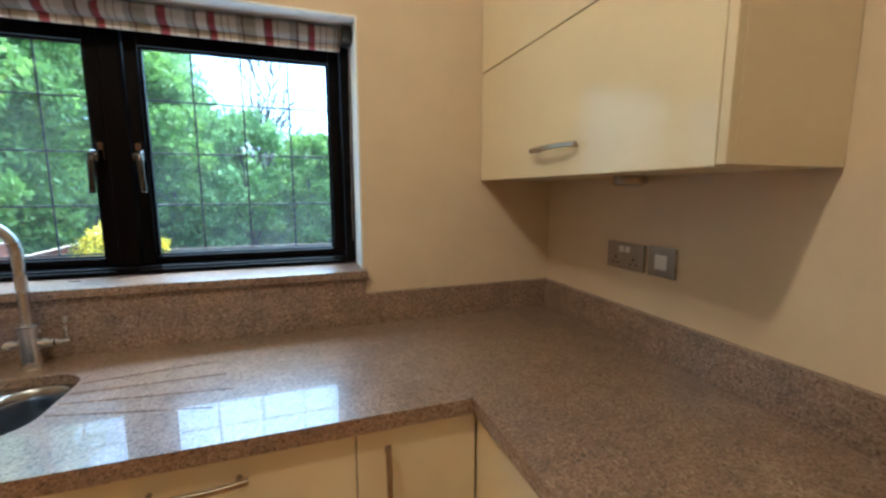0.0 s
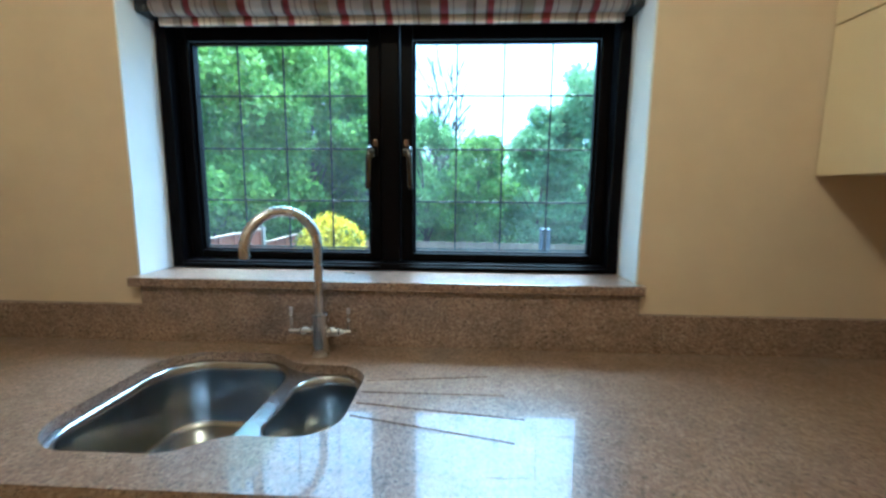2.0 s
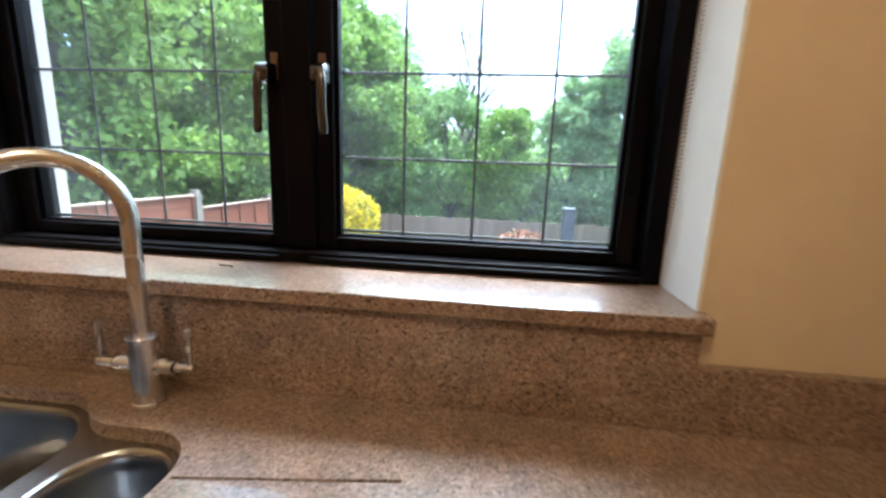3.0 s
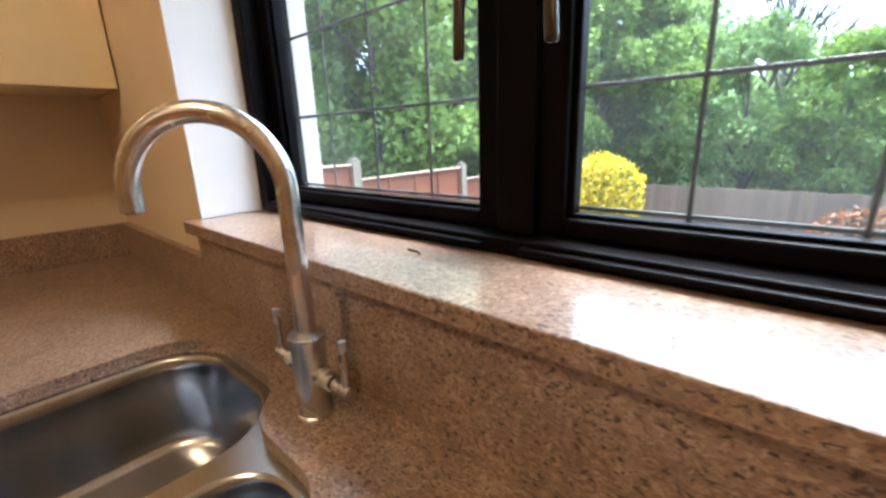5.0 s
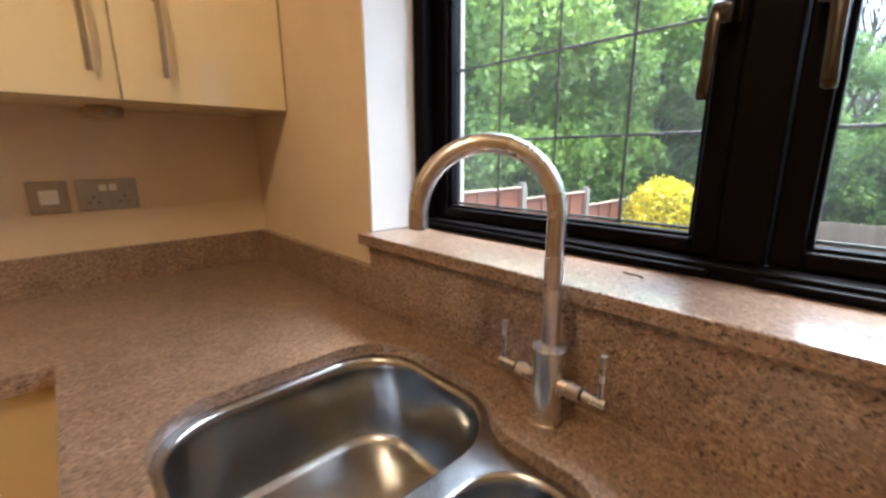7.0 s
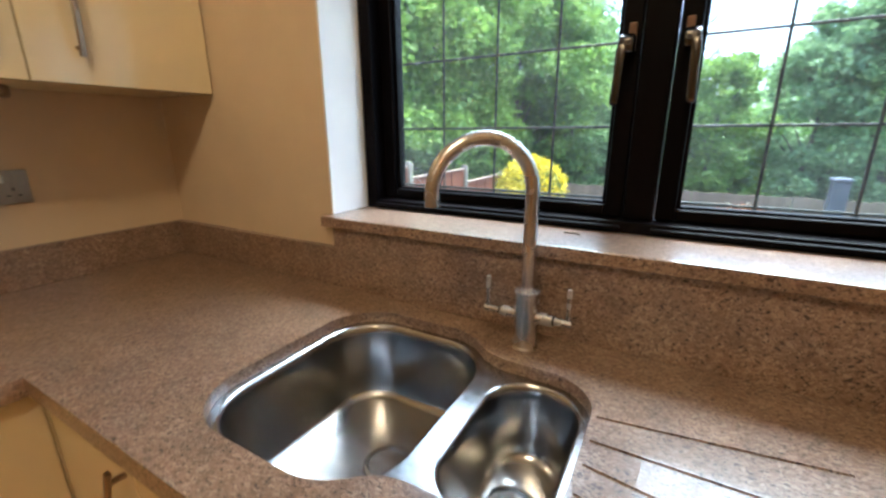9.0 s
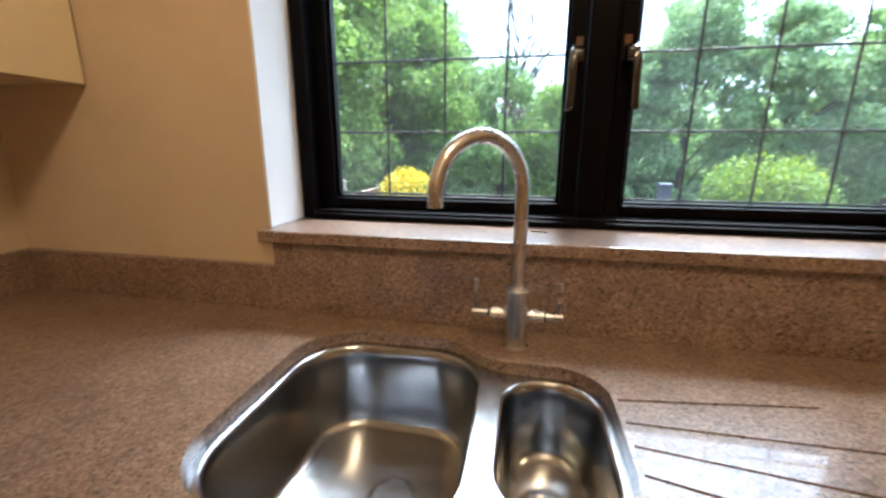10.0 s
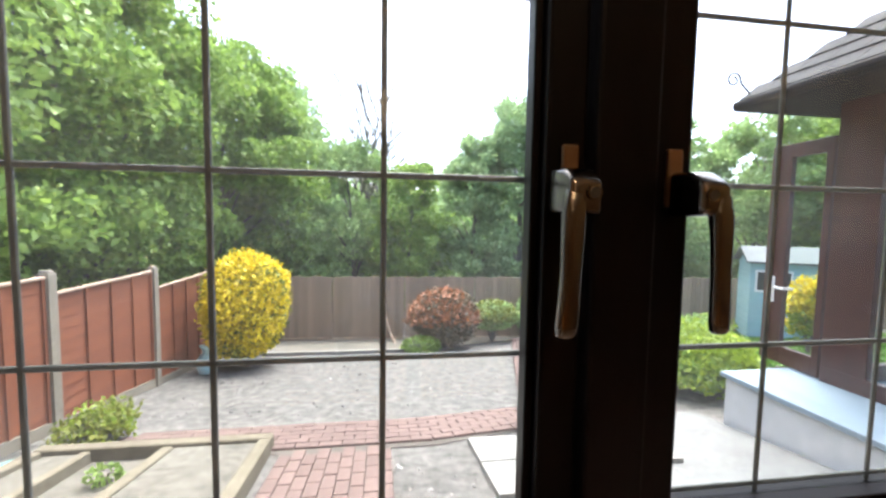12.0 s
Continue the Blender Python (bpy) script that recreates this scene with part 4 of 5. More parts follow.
def lumpy_shell(rng, centre, radii, n, depth=0.3, lumps=26, low=-1.0, lobes=0):
    """Points in the outer skin of an uneven rounded body, or of several that run into each other."""
    if lobes:
        out = []
        for k in range(lobes):
            a = 2 * math.pi * (k + rng.uniform(-0.3, 0.3)) / lobes
            f = rng.uniform(0.3, 0.5)
            c = np.array(centre) + np.array(radii) * np.array((f * math.cos(a), f * math.sin(a), rng.uniform(-0.25, 0.42)))
            out.append(lumpy_shell(rng, c, np.array(radii) * rng.uniform(0.45, 0.66), n // lobes, 0.55, 12, low))
        return np.concatenate(out)
    d = rng.normal(size=(n * 2, 3))
    d /= np.linalg.norm(d, axis=1)[:, None]
    d = d[d[:, 2] > low][:n]
    k = rng.normal(size=(lumps, 3))
    k /= np.linalg.norm(k, axis=1)[:, None]
    a = rng.uniform(-0.13, 0.15, size=lumps)
    bumps = (np.exp(-((1 - d @ k.T) / 0.05)) * a).sum(axis=1)
    r = (1 + bumps) * (1 - depth * rng.uniform(0, 1, size=len(d)) ** 2) * (1 + 0.05 * np.maximum(rng.normal(size=len(d)), 0))
    return np.array(centre) + d * r[:, None] * np.array(radii)


def shrub(name, label, centre, radii, count, size, mats, seed, category="shrub", lobes=0):
    """Stems and leaves in one or two colours; mats: (material, share, lowest height of the skin)."""
    rng = np.random.default_rng(seed)
    gz = ground_z(centre[1])
    t = thing(name, label, category, (centre[0], centre[1], gz))
    st = bmesh.new()
    for k in range(7):
        a = 2 * math.pi * k / 7
        p = Vector((centre[0], centre[1], gz - 0.03))
        q = Vector((centre[0] + 0.55 * radii[0] * math.cos(a), centre[1] + 0.55 * radii[1] * math.sin(a), centre[2] + 0.2 * radii[2]))
        pipe([p, p.lerp(q, 0.4) + Vector((0, 0, 0.1)), q], [0.025, 0.016, 0.006], 6, bm=st)
    part("stems", st, BARK, t)
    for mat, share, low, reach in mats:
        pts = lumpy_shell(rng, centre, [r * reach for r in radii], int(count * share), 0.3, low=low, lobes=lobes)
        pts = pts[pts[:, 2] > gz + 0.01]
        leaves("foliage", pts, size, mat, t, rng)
    return t


# YELLOWD just inside the yellow skin paints the shrub's inner shade
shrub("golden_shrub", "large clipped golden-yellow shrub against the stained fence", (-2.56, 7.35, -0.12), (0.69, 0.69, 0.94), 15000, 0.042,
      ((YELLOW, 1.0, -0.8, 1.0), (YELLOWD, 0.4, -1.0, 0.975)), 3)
shrub("bronze_shrub", "rounded shrub with bronze-red young leaves in the soil bed", (1.17, 8.85, -0.74), (0.74, 0.7, 0.66), 6000, 0.055,
      ((REDL, 0.45, -0.1, 1.0), (REDLD, 0.7, -1.0, 0.97)), 4)
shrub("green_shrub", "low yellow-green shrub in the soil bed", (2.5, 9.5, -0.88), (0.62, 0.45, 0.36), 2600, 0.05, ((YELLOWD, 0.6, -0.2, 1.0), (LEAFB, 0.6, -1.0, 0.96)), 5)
shrub("flowering_shrub", "rounded shrub covered with white flower heads", (4.75, 9.3, -0.78), (1.0, 0.9, 0.74), 6500, 0.06,
      ((FLOWER, 0.42, -0.1, 1.01), (LEAFA, 0.9, -1.0, 1.0)), 6, lobes=7)
shrub("green_shrub", "tall loose bright green shrub behind the flowering one", (5.3, 10.0, -0.15), (1.35, 1.0, 1.3), 9000, 0.07,
      ((LIME, 0.35, -0.3, 1.0), (LEAFA, 0.9, -1.0, 1.0)), 7, lobes=9)
shrub("green_shrub", "dark green shrub at the back fence", (3.7, 9.9, -0.95), (0.45, 0.4, 0.55), 2400, 0.05, ((LEAFB, 1.0, -1.0, 1.0),), 8)
shrub("box_shrub", "low spreading lime-green shrub beside the plinth", (3.95, 4.65, -0.36), (0.85, 0.72, 0.5), 8000, 0.045,
      ((LIME, 0.8, -0.5, 1.0), (LEAFA, 0.5, -1.0, 1.0)), 9, lobes=8)
shrub("golden_shrub", "yellow shrub seen through the open glazed door", (8.1, 6.6, -0.2), (0.45, 0.4, 0.85), 3000, 0.06, ((YELLOW, 0.6, -0.6, 1.0), (LIME, 0.5, -1.0, 0.96)), 10, lobes=6)
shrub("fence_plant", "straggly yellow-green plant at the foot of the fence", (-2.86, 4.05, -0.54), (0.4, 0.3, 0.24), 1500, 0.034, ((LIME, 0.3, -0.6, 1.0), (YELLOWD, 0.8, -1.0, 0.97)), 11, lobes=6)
shrub("fence_plant", "low green weeds at the foot of the bronze shrub", (0.62, 8.3, -1.2), (0.4, 0.25, 0.2), 800, 0.05, ((LEAFA, 1.0, -1.0, 1.0),), 12)
shrub("fence_plant", "small green seedling in the dry raised bed", (-2.2, 3.02, -0.44), (0.12, 0.1, 0.07), 90, 0.035, ((LEAFA, 1.0, -1.0, 1.0),), 13)
shrub("fence_plant", "low green plants on the lawn edge", (7.6, 8.6, -1.1), (0.8, 0.5, 0.35), 2200, 0.06, ((LIME, 0.5, -0.4, 1.0), (LEAFB, 0.6, -1.0, 0.97)), 14, lobes=6)
shrub("green_shrub", "small bright shrub in front of the pale fence", (6.9, 9.4, -0.95), (0.5, 0.45, 0.5), 2200, 0.05, ((LIME, 0.8, -0.8, 1.0),), 15)

rng = np.random.default_rng(21)
gx = rng.uniform(4.6, 13, 16000)
gy = rng.uniform(5.6, 9.9, 16000)
keep = (gx > 4.5 + 0.25 * np.abs(gy - 7.5))
gp = np.stack([gx, gy, np.array([ground_z(v) for v in gy]) + 0.045], axis=1)[keep]
leaves("grass", gp, 0.05, GRASSM, None, rng, kind="stuff", label="rough green lawn", category="grass", long=2.2)


# ---- trees ----
def tree(name, label, base, height, spread, mat, seed, count, leaf=0.16, trunk=0.16, low=0.2, clumps=120):
    rng = np.random.default_rng(seed)
    x, y = base
    z = ground_z(y)
    t = thing(name, label, "tree", (x, y, z))
    wood = bmesh.new()
    lean = rng.normal(size=2) * 0.25
    spine = [Vector((x + lean[0] * u, y + lean[1] * u, z - 0.1 + height * 0.8 * u)) for u in (0, 0.15, 0.35, 0.6, 0.85, 1.0)]
    pipe(spine, [trunk, trunk * 0.8, trunk * 0.65, trunk * 0.42, trunk * 0.2, trunk * 0.06], 9, bm=wood)
    tips = []
    for k in range(clumps):
        u = rng.uniform(0, 1)
        zz = low + (1 - low) * u
        w = spread * (math.sin(math.pi * min(0.12 + 0.82 * u, 1)) ** 0.7) * rng.uniform(0.45, 1.05)
        a = rng.uniform(0, 2 * math.pi)
        tips.append(Vector((x + lean[0] * zz + w * math.cos(a), y + lean[1] * zz + w * math.sin(a), z + height * zz)))
    for k, p in enumerate(tips):
        if k % 4 == 0:
            s = min(max((p.z - z) / height - 0.22, 0.08), 0.75)
            q = spine[0].lerp(spine[-1], s / 0.8)
            pipe([q, q.lerp(p, 0.5) + Vector((0, 0, 0.12)), p], [trunk * 0.3 * (1.1 - s), trunk * 0.16, 0.012], 5, bm=wood)
    part("trunk", wood, BARK, t)
    per = count // clumps
    pts = []
    for p in tips:
        r = spread * rng.uniform(0.15, 0.3)
        d = rng.normal(size=(per, 3))
        d /= np.linalg.norm(d, axis=1)[:, None]
        rr = r * rng.uniform(0.25, 1, size=(per, 1)) ** 0.5
        e = d * rr * np.array((1.1, 1.1, 0.85))
        e[:, 2] -= 0.12 * (e[:, 0] ** 2 + e[:, 1] ** 2) / r
        pts.append(np.array(p) + e)
    leaves("crown", np.concatenate(pts), leaf, mat, t, rng)
    return t


def bare_tree(base, height, seed):
    rng = random.Random(seed)
    x, y = base
    z = ground_z(y)
    t = thing("bare_tree", "thin leafless tree among the green ones", "tree", (x, y, z))
    bm = bmesh.new()

    def grow(p, d, length, r, level):
        q = p + d * length
        pipe([p, p.lerp(q, 0.5) + Vector((rng.uniform(-1, 1), rng.uniform(-1, 1), 0)) * 0.04 * length, q], [r, r * 0.85, r * 0.65], 5, bm=bm)
        if level:
            for _ in range(4):
                nd = (d + Vector((rng.uniform(-0.7, 0.7), rng.uniform(-0.7, 0.7), rng.uniform(-0.1, 0.5)))).normalized()
                grow(p.lerp(q, rng.uniform(0.6, 1)), nd, length * rng.uniform(0.5, 0.75), r * 0.64, level - 1)

    grow(Vector((x, y, z - 0.1)), Vector((0, 0, 1)), height * 0.34, 0.096, 4)
    part("branches", bm, BARK, t)


tree("broadleaf_tree", "large light-green broadleaf tree overhanging the fence", (-7.0, 9.6), 9.6, 3.4, LEAFA, 31, 80000, 0.098, 0.24, 0.1, 190)
tree("broadleaf_tree", "large light-green broadleaf tree behind the fence", (-5.2, 13.2), 8.4, 2.5, LEAFA, 32, 33800, 0.118, 0.2, 0.12, 150)
tree("broadleaf_tree", "light-green broadleaf tree close behind the stained fence", (-6.6, 5.6), 9.0, 2.6, LEAFA, 33, 52000, 0.092, 0.2, 0.1, 150)
tree("broadleaf_tree", "mid-green tree beyond the back fence", (-4.6, 17.5), 9.2, 2.1, LEAFB, 34, 23400, 0.118, 0.16, 0.1)
tree("broadleaf_tree", "rounded mid-green tree beyond the back fence", (-3.4, 15.0), 7.9, 1.9, LEAFB, 35, 23400, 0.099, 0.14, 0.05)
tree("broadleaf_tree", "mid-green tree beyond the back fence", (-1.2, 16.2), 6.3, 1.9, LEAFB, 36, 20800, 0.099, 0.12, 0.05)
tree("broadleaf_tree", "low light-green tree beyond the back fence", (0.7, 15.2), 5.4, 1.6, LEAFA, 37, 16900, 0.093, 0.12, 0.05)
tree("broadleaf_tree", "blue-green tree beyond the back fence", (3.2, 15.8), 6.6, 1.7, LEAFC, 38, 20800, 0.099, 0.14, 0.05)
tree("broadleaf_tree", "tall blue-green tree beyond the back fence", (5.4, 16.0), 8.2, 2.2, LEAFC, 39, 28600, 0.105, 0.18, 0.08, 150)
tree("broadleaf_tree", "blue-green tree beyond the back fence", (8.2, 15.2), 7.7, 2.0, LEAFC, 40, 26000, 0.105, 0.16, 0.06)
tree("broadleaf_tree", "mid-green tree beyond the pale fence", (11.0, 14.6), 7.4, 2.1, LEAFB, 41, 26000, 0.105, 0.16, 0.06)
tree("broadleaf_tree", "mid-green tree behind the shed", (14.2, 14.0), 7.6, 2.3, LEAFB, 42, 26000, 0.112, 0.16, 0.06)
tree("broadleaf_tree", "light-green tree behind the shed", (17.5, 13.0), 8.0, 2.6, LEAFA, 43, 26000, 0.118, 0.16, 0.06)
tree("broadleaf_tree", "dark green tree between the larger ones", (-9.5, 14.5), 8.5, 3.0, LEAFB, 44, 23400, 0.136, 0.2, 0.08)
tree("broadleaf_tree", "light-green tree beyond the stained fence", (-10.5, 5.2), 9.5, 3.0, LEAFA, 45, 26000, 0.136, 0.2, 0.08)
bare_tree((-1.4, 18.5), 12.5, 5)
bare_tree((0.3, 19.5), 10.2, 8)

# far woods close the view
rng = np.random.default_rng(77)
far = []
for k in range(90):
    a = radians(-70 + 140 * k / 89)
    dist = 24 + rng.uniform(0, 8)
    h = rng.uniform(5.0, 7.2)
    n = 420
    d = rng.normal(size=(n, 3))
    d /= np.linalg.norm(d, axis=1)[:, None]
    far.append(np.array((dist * math.sin(a), dist * math.cos(a), ground_z(30) + h * 0.45)) + d * np.array((1.7, 1.7, h * 0.55)) * rng.uniform(0.6, 1, size=(n, 1)))
leaves("far_woods", np.concatenate(far), 0.3, LEAFB, None, rng, kind="stuff", label="far belt of green woodland", category="woods")


# ---- stained fence along the left side ----
FX = -3.45


def lap_panel(y0, y1, top):
    bot = top - 1.62
    t = thing("stained_fence", "orange-brown stained overlap fence panel between concrete posts", "fence", (FX, (y0 + y1) / 2, bot), "stained fence panels")
    n = 13
    h = (top - bot - 0.03) / n
    me = None
    for i in range(n):
        if me is None:
            bm = bmesh.new()
            w = y1 - y0
            q = [(-0.004, 0), (0.012, 0), (0.004, h + 0.02), (-0.004, h + 0.02)]
            a = [bm.verts.new((px, -w / 2, pz)) for px, pz in q]
            b = [bm.verts.new((px, w / 2, pz)) for px, pz in q]
            bm.faces.new(a[::-1])
            bm.faces.new(b)
            for k in range(4):
                bm.faces.new((a[k], a[(k + 1) % 4], b[(k + 1) % 4], b[k]))
            me = finish(bm, REDF, "slat")
        s = new("slat", me)
        s.parent = t
        s.location = (0, 0, i * h)
    for k in range(5):
        y = y0 + 0.02 + (y1 - y0 - 0.04) * k / 4
        part("batten", box(FX + 0.012, FX + 0.03, y - 0.018, y + 0.018, bot, top - 0.02, 0.002, seg=1), REDF, t)
    part("capping", box(FX - 0.015, FX + 0.04, y0, y1, top - 0.026, top, 0.004, seg=1), REDC, t, "pale wooden capping strip")


def concrete_post(x, y, top, mat=POSTM, label="square grey concrete fence post", w=0.055):
    z = ground_z(y) - 0.1
    bm = box(x - w, x + w, y - w, y + w, z, top - 0.03, 0.006)
    box(x - w * 0.75, x + w * 0.75, y - w * 0.75, y + w * 0.75, top - 0.03, top, 0.01, bm=bm)
    return solid("fence_post", bm, mat, label, "post", "concrete fence posts")


tops = ((0.6, 2.43, 1.02), (2.5, 4.28, 0.85), (4.4, 6.13, 0.675), (6.27, 8.05, 0.42), (8.17, 9.95, 0.15))
for y0, y1, tp in tops:
    lap_panel(y0, y1, tp)
    g0, g1 = ground_z(y0), ground_z(y1)
    gb = bmesh.new()
    v = [gb.verts.new(p) for p in ((FX - 0.025, y0, g0 - 0.1), (FX - 0.025, y1, g1 - 0.1), (FX - 0.025, y1, max(tp - 1.6, g1 + 0.12)), (FX - 0.025, y0, max(tp - 1.6, g0 + 0.1)))]
    r = bmesh.ops.extrude_face_region(gb, geom=[gb.faces.new(v)])
    bmesh.ops.translate(gb, vec=(0.06, 0, 0), verts=[q for q in r["geom"] if isinstance(q, bmesh.types.BMVert)])
    solid("gravel_board", gb, POSTM, "grey concrete gravel board under a stained fence panel", "fence", "gravel boards")
for y, tp in ((0.53, 1.1), (2.465, 1.08), (4.34, 0.905), (6.2, 0.73), (8.11, 0.48), (10.0, 0.2)):
    concrete_post(FX, y, tp)


# ---- pale close-board fence at the back ----
def back_fence():
    me = None
    x = -3.3
    while x < 16:
        y = 10.72 - 0.055 * (x + 3.3)
        t = thing("close_board_fence", "pale grey-brown close-board fence panel", "fence", (x, y, ground_z(10.5) + 0.05), "close-board fence panels")
        for k in range(15):
            if me is None:
                bm = bmesh.new()
                q = [(0, 0), (0.128, -0.004), (0.128, -0.016), (0, -0.024)]
                a = [bm.verts.new((px, py, 0)) for px, py in q]
                b = [bm.verts.new((px, py, 1.6)) for px, py in q]
                bm.faces.new(a[::-1])
                bm.faces.new(b)
                for i in range(4):
                    bm.faces.new((a[i], a[(i + 1) % 4], b[(i + 1) % 4], b[i]))
                me = finish(bm, PALEF, "board")
            s = new("board", me)
            s.parent = t
            s.location = (k * 0.122, -k * 0.122 * 0.055, 0.012 * math.sin(k * 5.1 + x))
        part("gravel_board", box(x, x + 1.83, y - 0.135, y + 0.0, ground_z(10.5) - 0.25, ground_z(10.5) + 0.05), PALEF, t)
        x += 1.85


back_fence()
patch("bed_edging", [(-2.6, 8.42), (0.45, 8.36), (0.45, 8.48), (-2.6, 8.54)], 0.07, SLABM, "pale edging along the soil bed", "edging", "structure")

# blue-grey post beside the path
gp = box(1.135, 1.245, 3.54, 3.65, ground_z(3.6) - 0.1, 0.92, 0.008)
box(1.127, 1.253, 3.532, 3.658, 0.92, 0.954, 0.012, bm=gp)
solid("garden_post", gp, GREYP, "square blue-grey garden post with a small cap", "post")


# ---- raised beds ----
def sleeper(a, b, w=0.1, h=0.14):
    """A timber laid along the ground from a to b."""
    a3, b3 = Vector((a[0], a[1], ground_z(a[1]))), Vector((b[0], b[1], ground_z(b[1])))
    d = b3 - a3
    n = Vector((-d.y, d.x, 0)).normalized() * w / 2
    bm = bmesh.new()
    vs = []
    for p in (a3, b3):
        vs.append([bm.verts.new(p + n * s + Vector((0, 0, z))) for s, z in ((-1, -0.06), (1, -0.06), (1, h), (-1, h))])
    bm.faces.new(vs[0])
    bm.faces.new(vs[1][::-1])
    for k in range(4):
        bm.faces.new((vs[0][k], vs[1][k], vs[1][(k + 1) % 4], vs[0][(k + 1) % 4]))
    bmesh.ops.bevel(bm, geom=bm.edges[:], offset=0.01, segments=1, affect="EDGES")
    solid("timber_sleeper", bm, SLEEPM, "weathered timber sleeper edging a dry raised bed", "sleeper", "timber sleepers")


sleeper((-3.0, 3.52), (-1.15, 3.5))
sleeper((-2.58, 3.44), (-2.56, 1.0), 0.07, 0.12)
sleeper((-1.2, 3.44), (-1.12, 1.0))
sleeper((-1.97, 3.44), (-2.0, 1.0), 0.09, 0.12)
sleeper((-2.95, 3.44), (-2.95, 1.0))
patch("raised_bed_soil", [(-2.9, 0.6), (-2.6, 0.6), (-2.62, 3.45), (-2.9, 3.45)], 0.09, SOILM, "dry cracked pale soil in a raised bed", "soil", "structure")
patch("raised_bed_soil", [(-1.95, 0.6), (-1.17, 0.6), (-1.25, 3.45), (-1.92, 3.45)], 0.1, SOILM, "dry cracked pale soil in a raised bed", "soil", "structure")

patch("raised_bed_trough", [(-2.53, 0.6), (-2.05, 0.6), (-2.02, 3.45), (-2.55, 3.45)], 0.02, SOILM, "sunken strip of dry soil between two timbers", "soil", "structure")

# sunken gully beside the terrace, with a pale mitred surround
gully = thing("drain_gully", "square sunken brown drain with pale concrete surround", "drain", (1.96, 2.88, ground_z(2.88)))
gx0, gx1, gy0, gy1 = 1.73, 2.17, 2.64, 3.1
for ax, bx, ay, by in ((gx0, gx1, gy0, gy0 + 0.05), (gx0, gx1, gy1 - 0.05, gy1), (gx0, gx0 + 0.05, gy0 + 0.051, gy1 - 0.051), (gx1 - 0.05, gx1, gy0 + 0.051, gy1 - 0.051)):
    sb = box(ax, bx, ay, by, -0.02, 0.07, 0.004, seg=1)
    for v in sb.verts:
        v.co.z += ground_z(v.co.y)
    part("surround", sb, SLABM, gully)
sb = box(gx0 + 0.051, gx1 - 0.051, gy0 + 0.051, gy1 - 0.051, -0.02, 0.036)
for v in sb.verts:
    v.co.z += ground_z(v.co.y)
part("cover", sb, MORTARM, gully, "brown drain cover")

# turquoise hose along the foot of the fence
hose = [(-3.28 + 0.1 * math.sin(k * 0.55), 2.2 + 0.11 * k, ground_z(2.2 + 0.11 * k) + 0.016) for k in range(14)]
solid("garden_hose", pipe(hose, 0.014, 10), HOSEM, "turquoise garden hose lying at the foot of the fence", "hose", smooth=60)

# pale turquoise sack slumped against the fence
sk = turned([(0.02, 0.0), (0.13, 0.01), (0.15, 0.08), (0.13, 0.22), (0.09, 0.36), (0.06, 0.43), (0.075, 0.47), (0.04, 0.5), (0.0, 0.5)], (-3.08, 7.0, ground_z(7.0) - 0.02), 18)
for v in sk.verts:
    v.co.x += 0.03 * math.sin(v.co.z * 21 + v.co.y * 9) + 0.02 * math.sin(v.co.y * 40)
    v.co.y += 0.03 * math.sin(v.co.z * 17 + v.co.x * 13)
solid("garden_sack", sk, SACKM, "pale turquoise plastic sack slumped by the fence", "sack", smooth=60)

# bleached cane leaning on the back fence
solid("garden_cane", pipe([(0.12, 9.62, ground_z(9.6) + 0.0), (-0.02, 10.1, -1.3), (-0.18, 10.47, -0.75)], [0.02, 0.019, 0.016], 8), REDC, "bleached cane leaning on the back fence", "cane", smooth=60)

# stones and loose gravel
rng = np.random.default_rng(5)
st = bmesh.new()
for k in range(1500):
    x, y = rng.uniform(-3.2, 3.0), rng.uniform(2.2, 8.2)
    on_path = (-1.05 < x < -0.1 and y < 4.3) or (3.3 < y < 4.35 and -2.6 < x < 1.6)
    if on_path or (x < -1.0 and y < 3.6) or (x > 1.4 and y < 3.9):
        continue
    r = 0.006 + 0.026 * rng.uniform() ** 3
    m = Matrix.LocRotScale((x, y, ground_z(y) + r * 0.2), Euler(rng.uniform(0, 6, 3)), (r, r * rng.uniform(0.6, 1), r * rng.uniform(0.4, 0.7)))
    bmesh.ops.create_icosphere(st, subdivisions=1, radius=1, matrix=m)
solid("loose_stones", st, STONEM, "loose pale stones scattered over the gravel", "stones", kind="stuff")

for i, (x, y) in enumerate(((0.58, 2.9), (0.58, 2.38), (1.08, 2.9), (1.08, 2.38))):
    bm = box(x, x + 0.48, y, y + 0.5, -0.02, 0.045, 0.006)
    for v in bm.verts:
        v.co.z += ground_z(v.co.y)
    solid("paving_slab", bm, SLABM, "square pale concrete paving slab", "paving slab", "paving slabs")


# ---- garden room on the right ----
gr = thing("rendered_plinth", "white rendered terrace plinth with blue-grey coping", "plinth", (3.9, 2.0, -0.6))
part("plinth_wall", box(3.24, 6.0, 0.34, 3.41, -0.75, -0.08, 0.01), PLINTHM, gr)
part("coping", box(3.2, 6.0, 0.34, 3.445, -0.0785, -0.03, 0.006), COPING, gr, "smooth blue-grey coping slab")

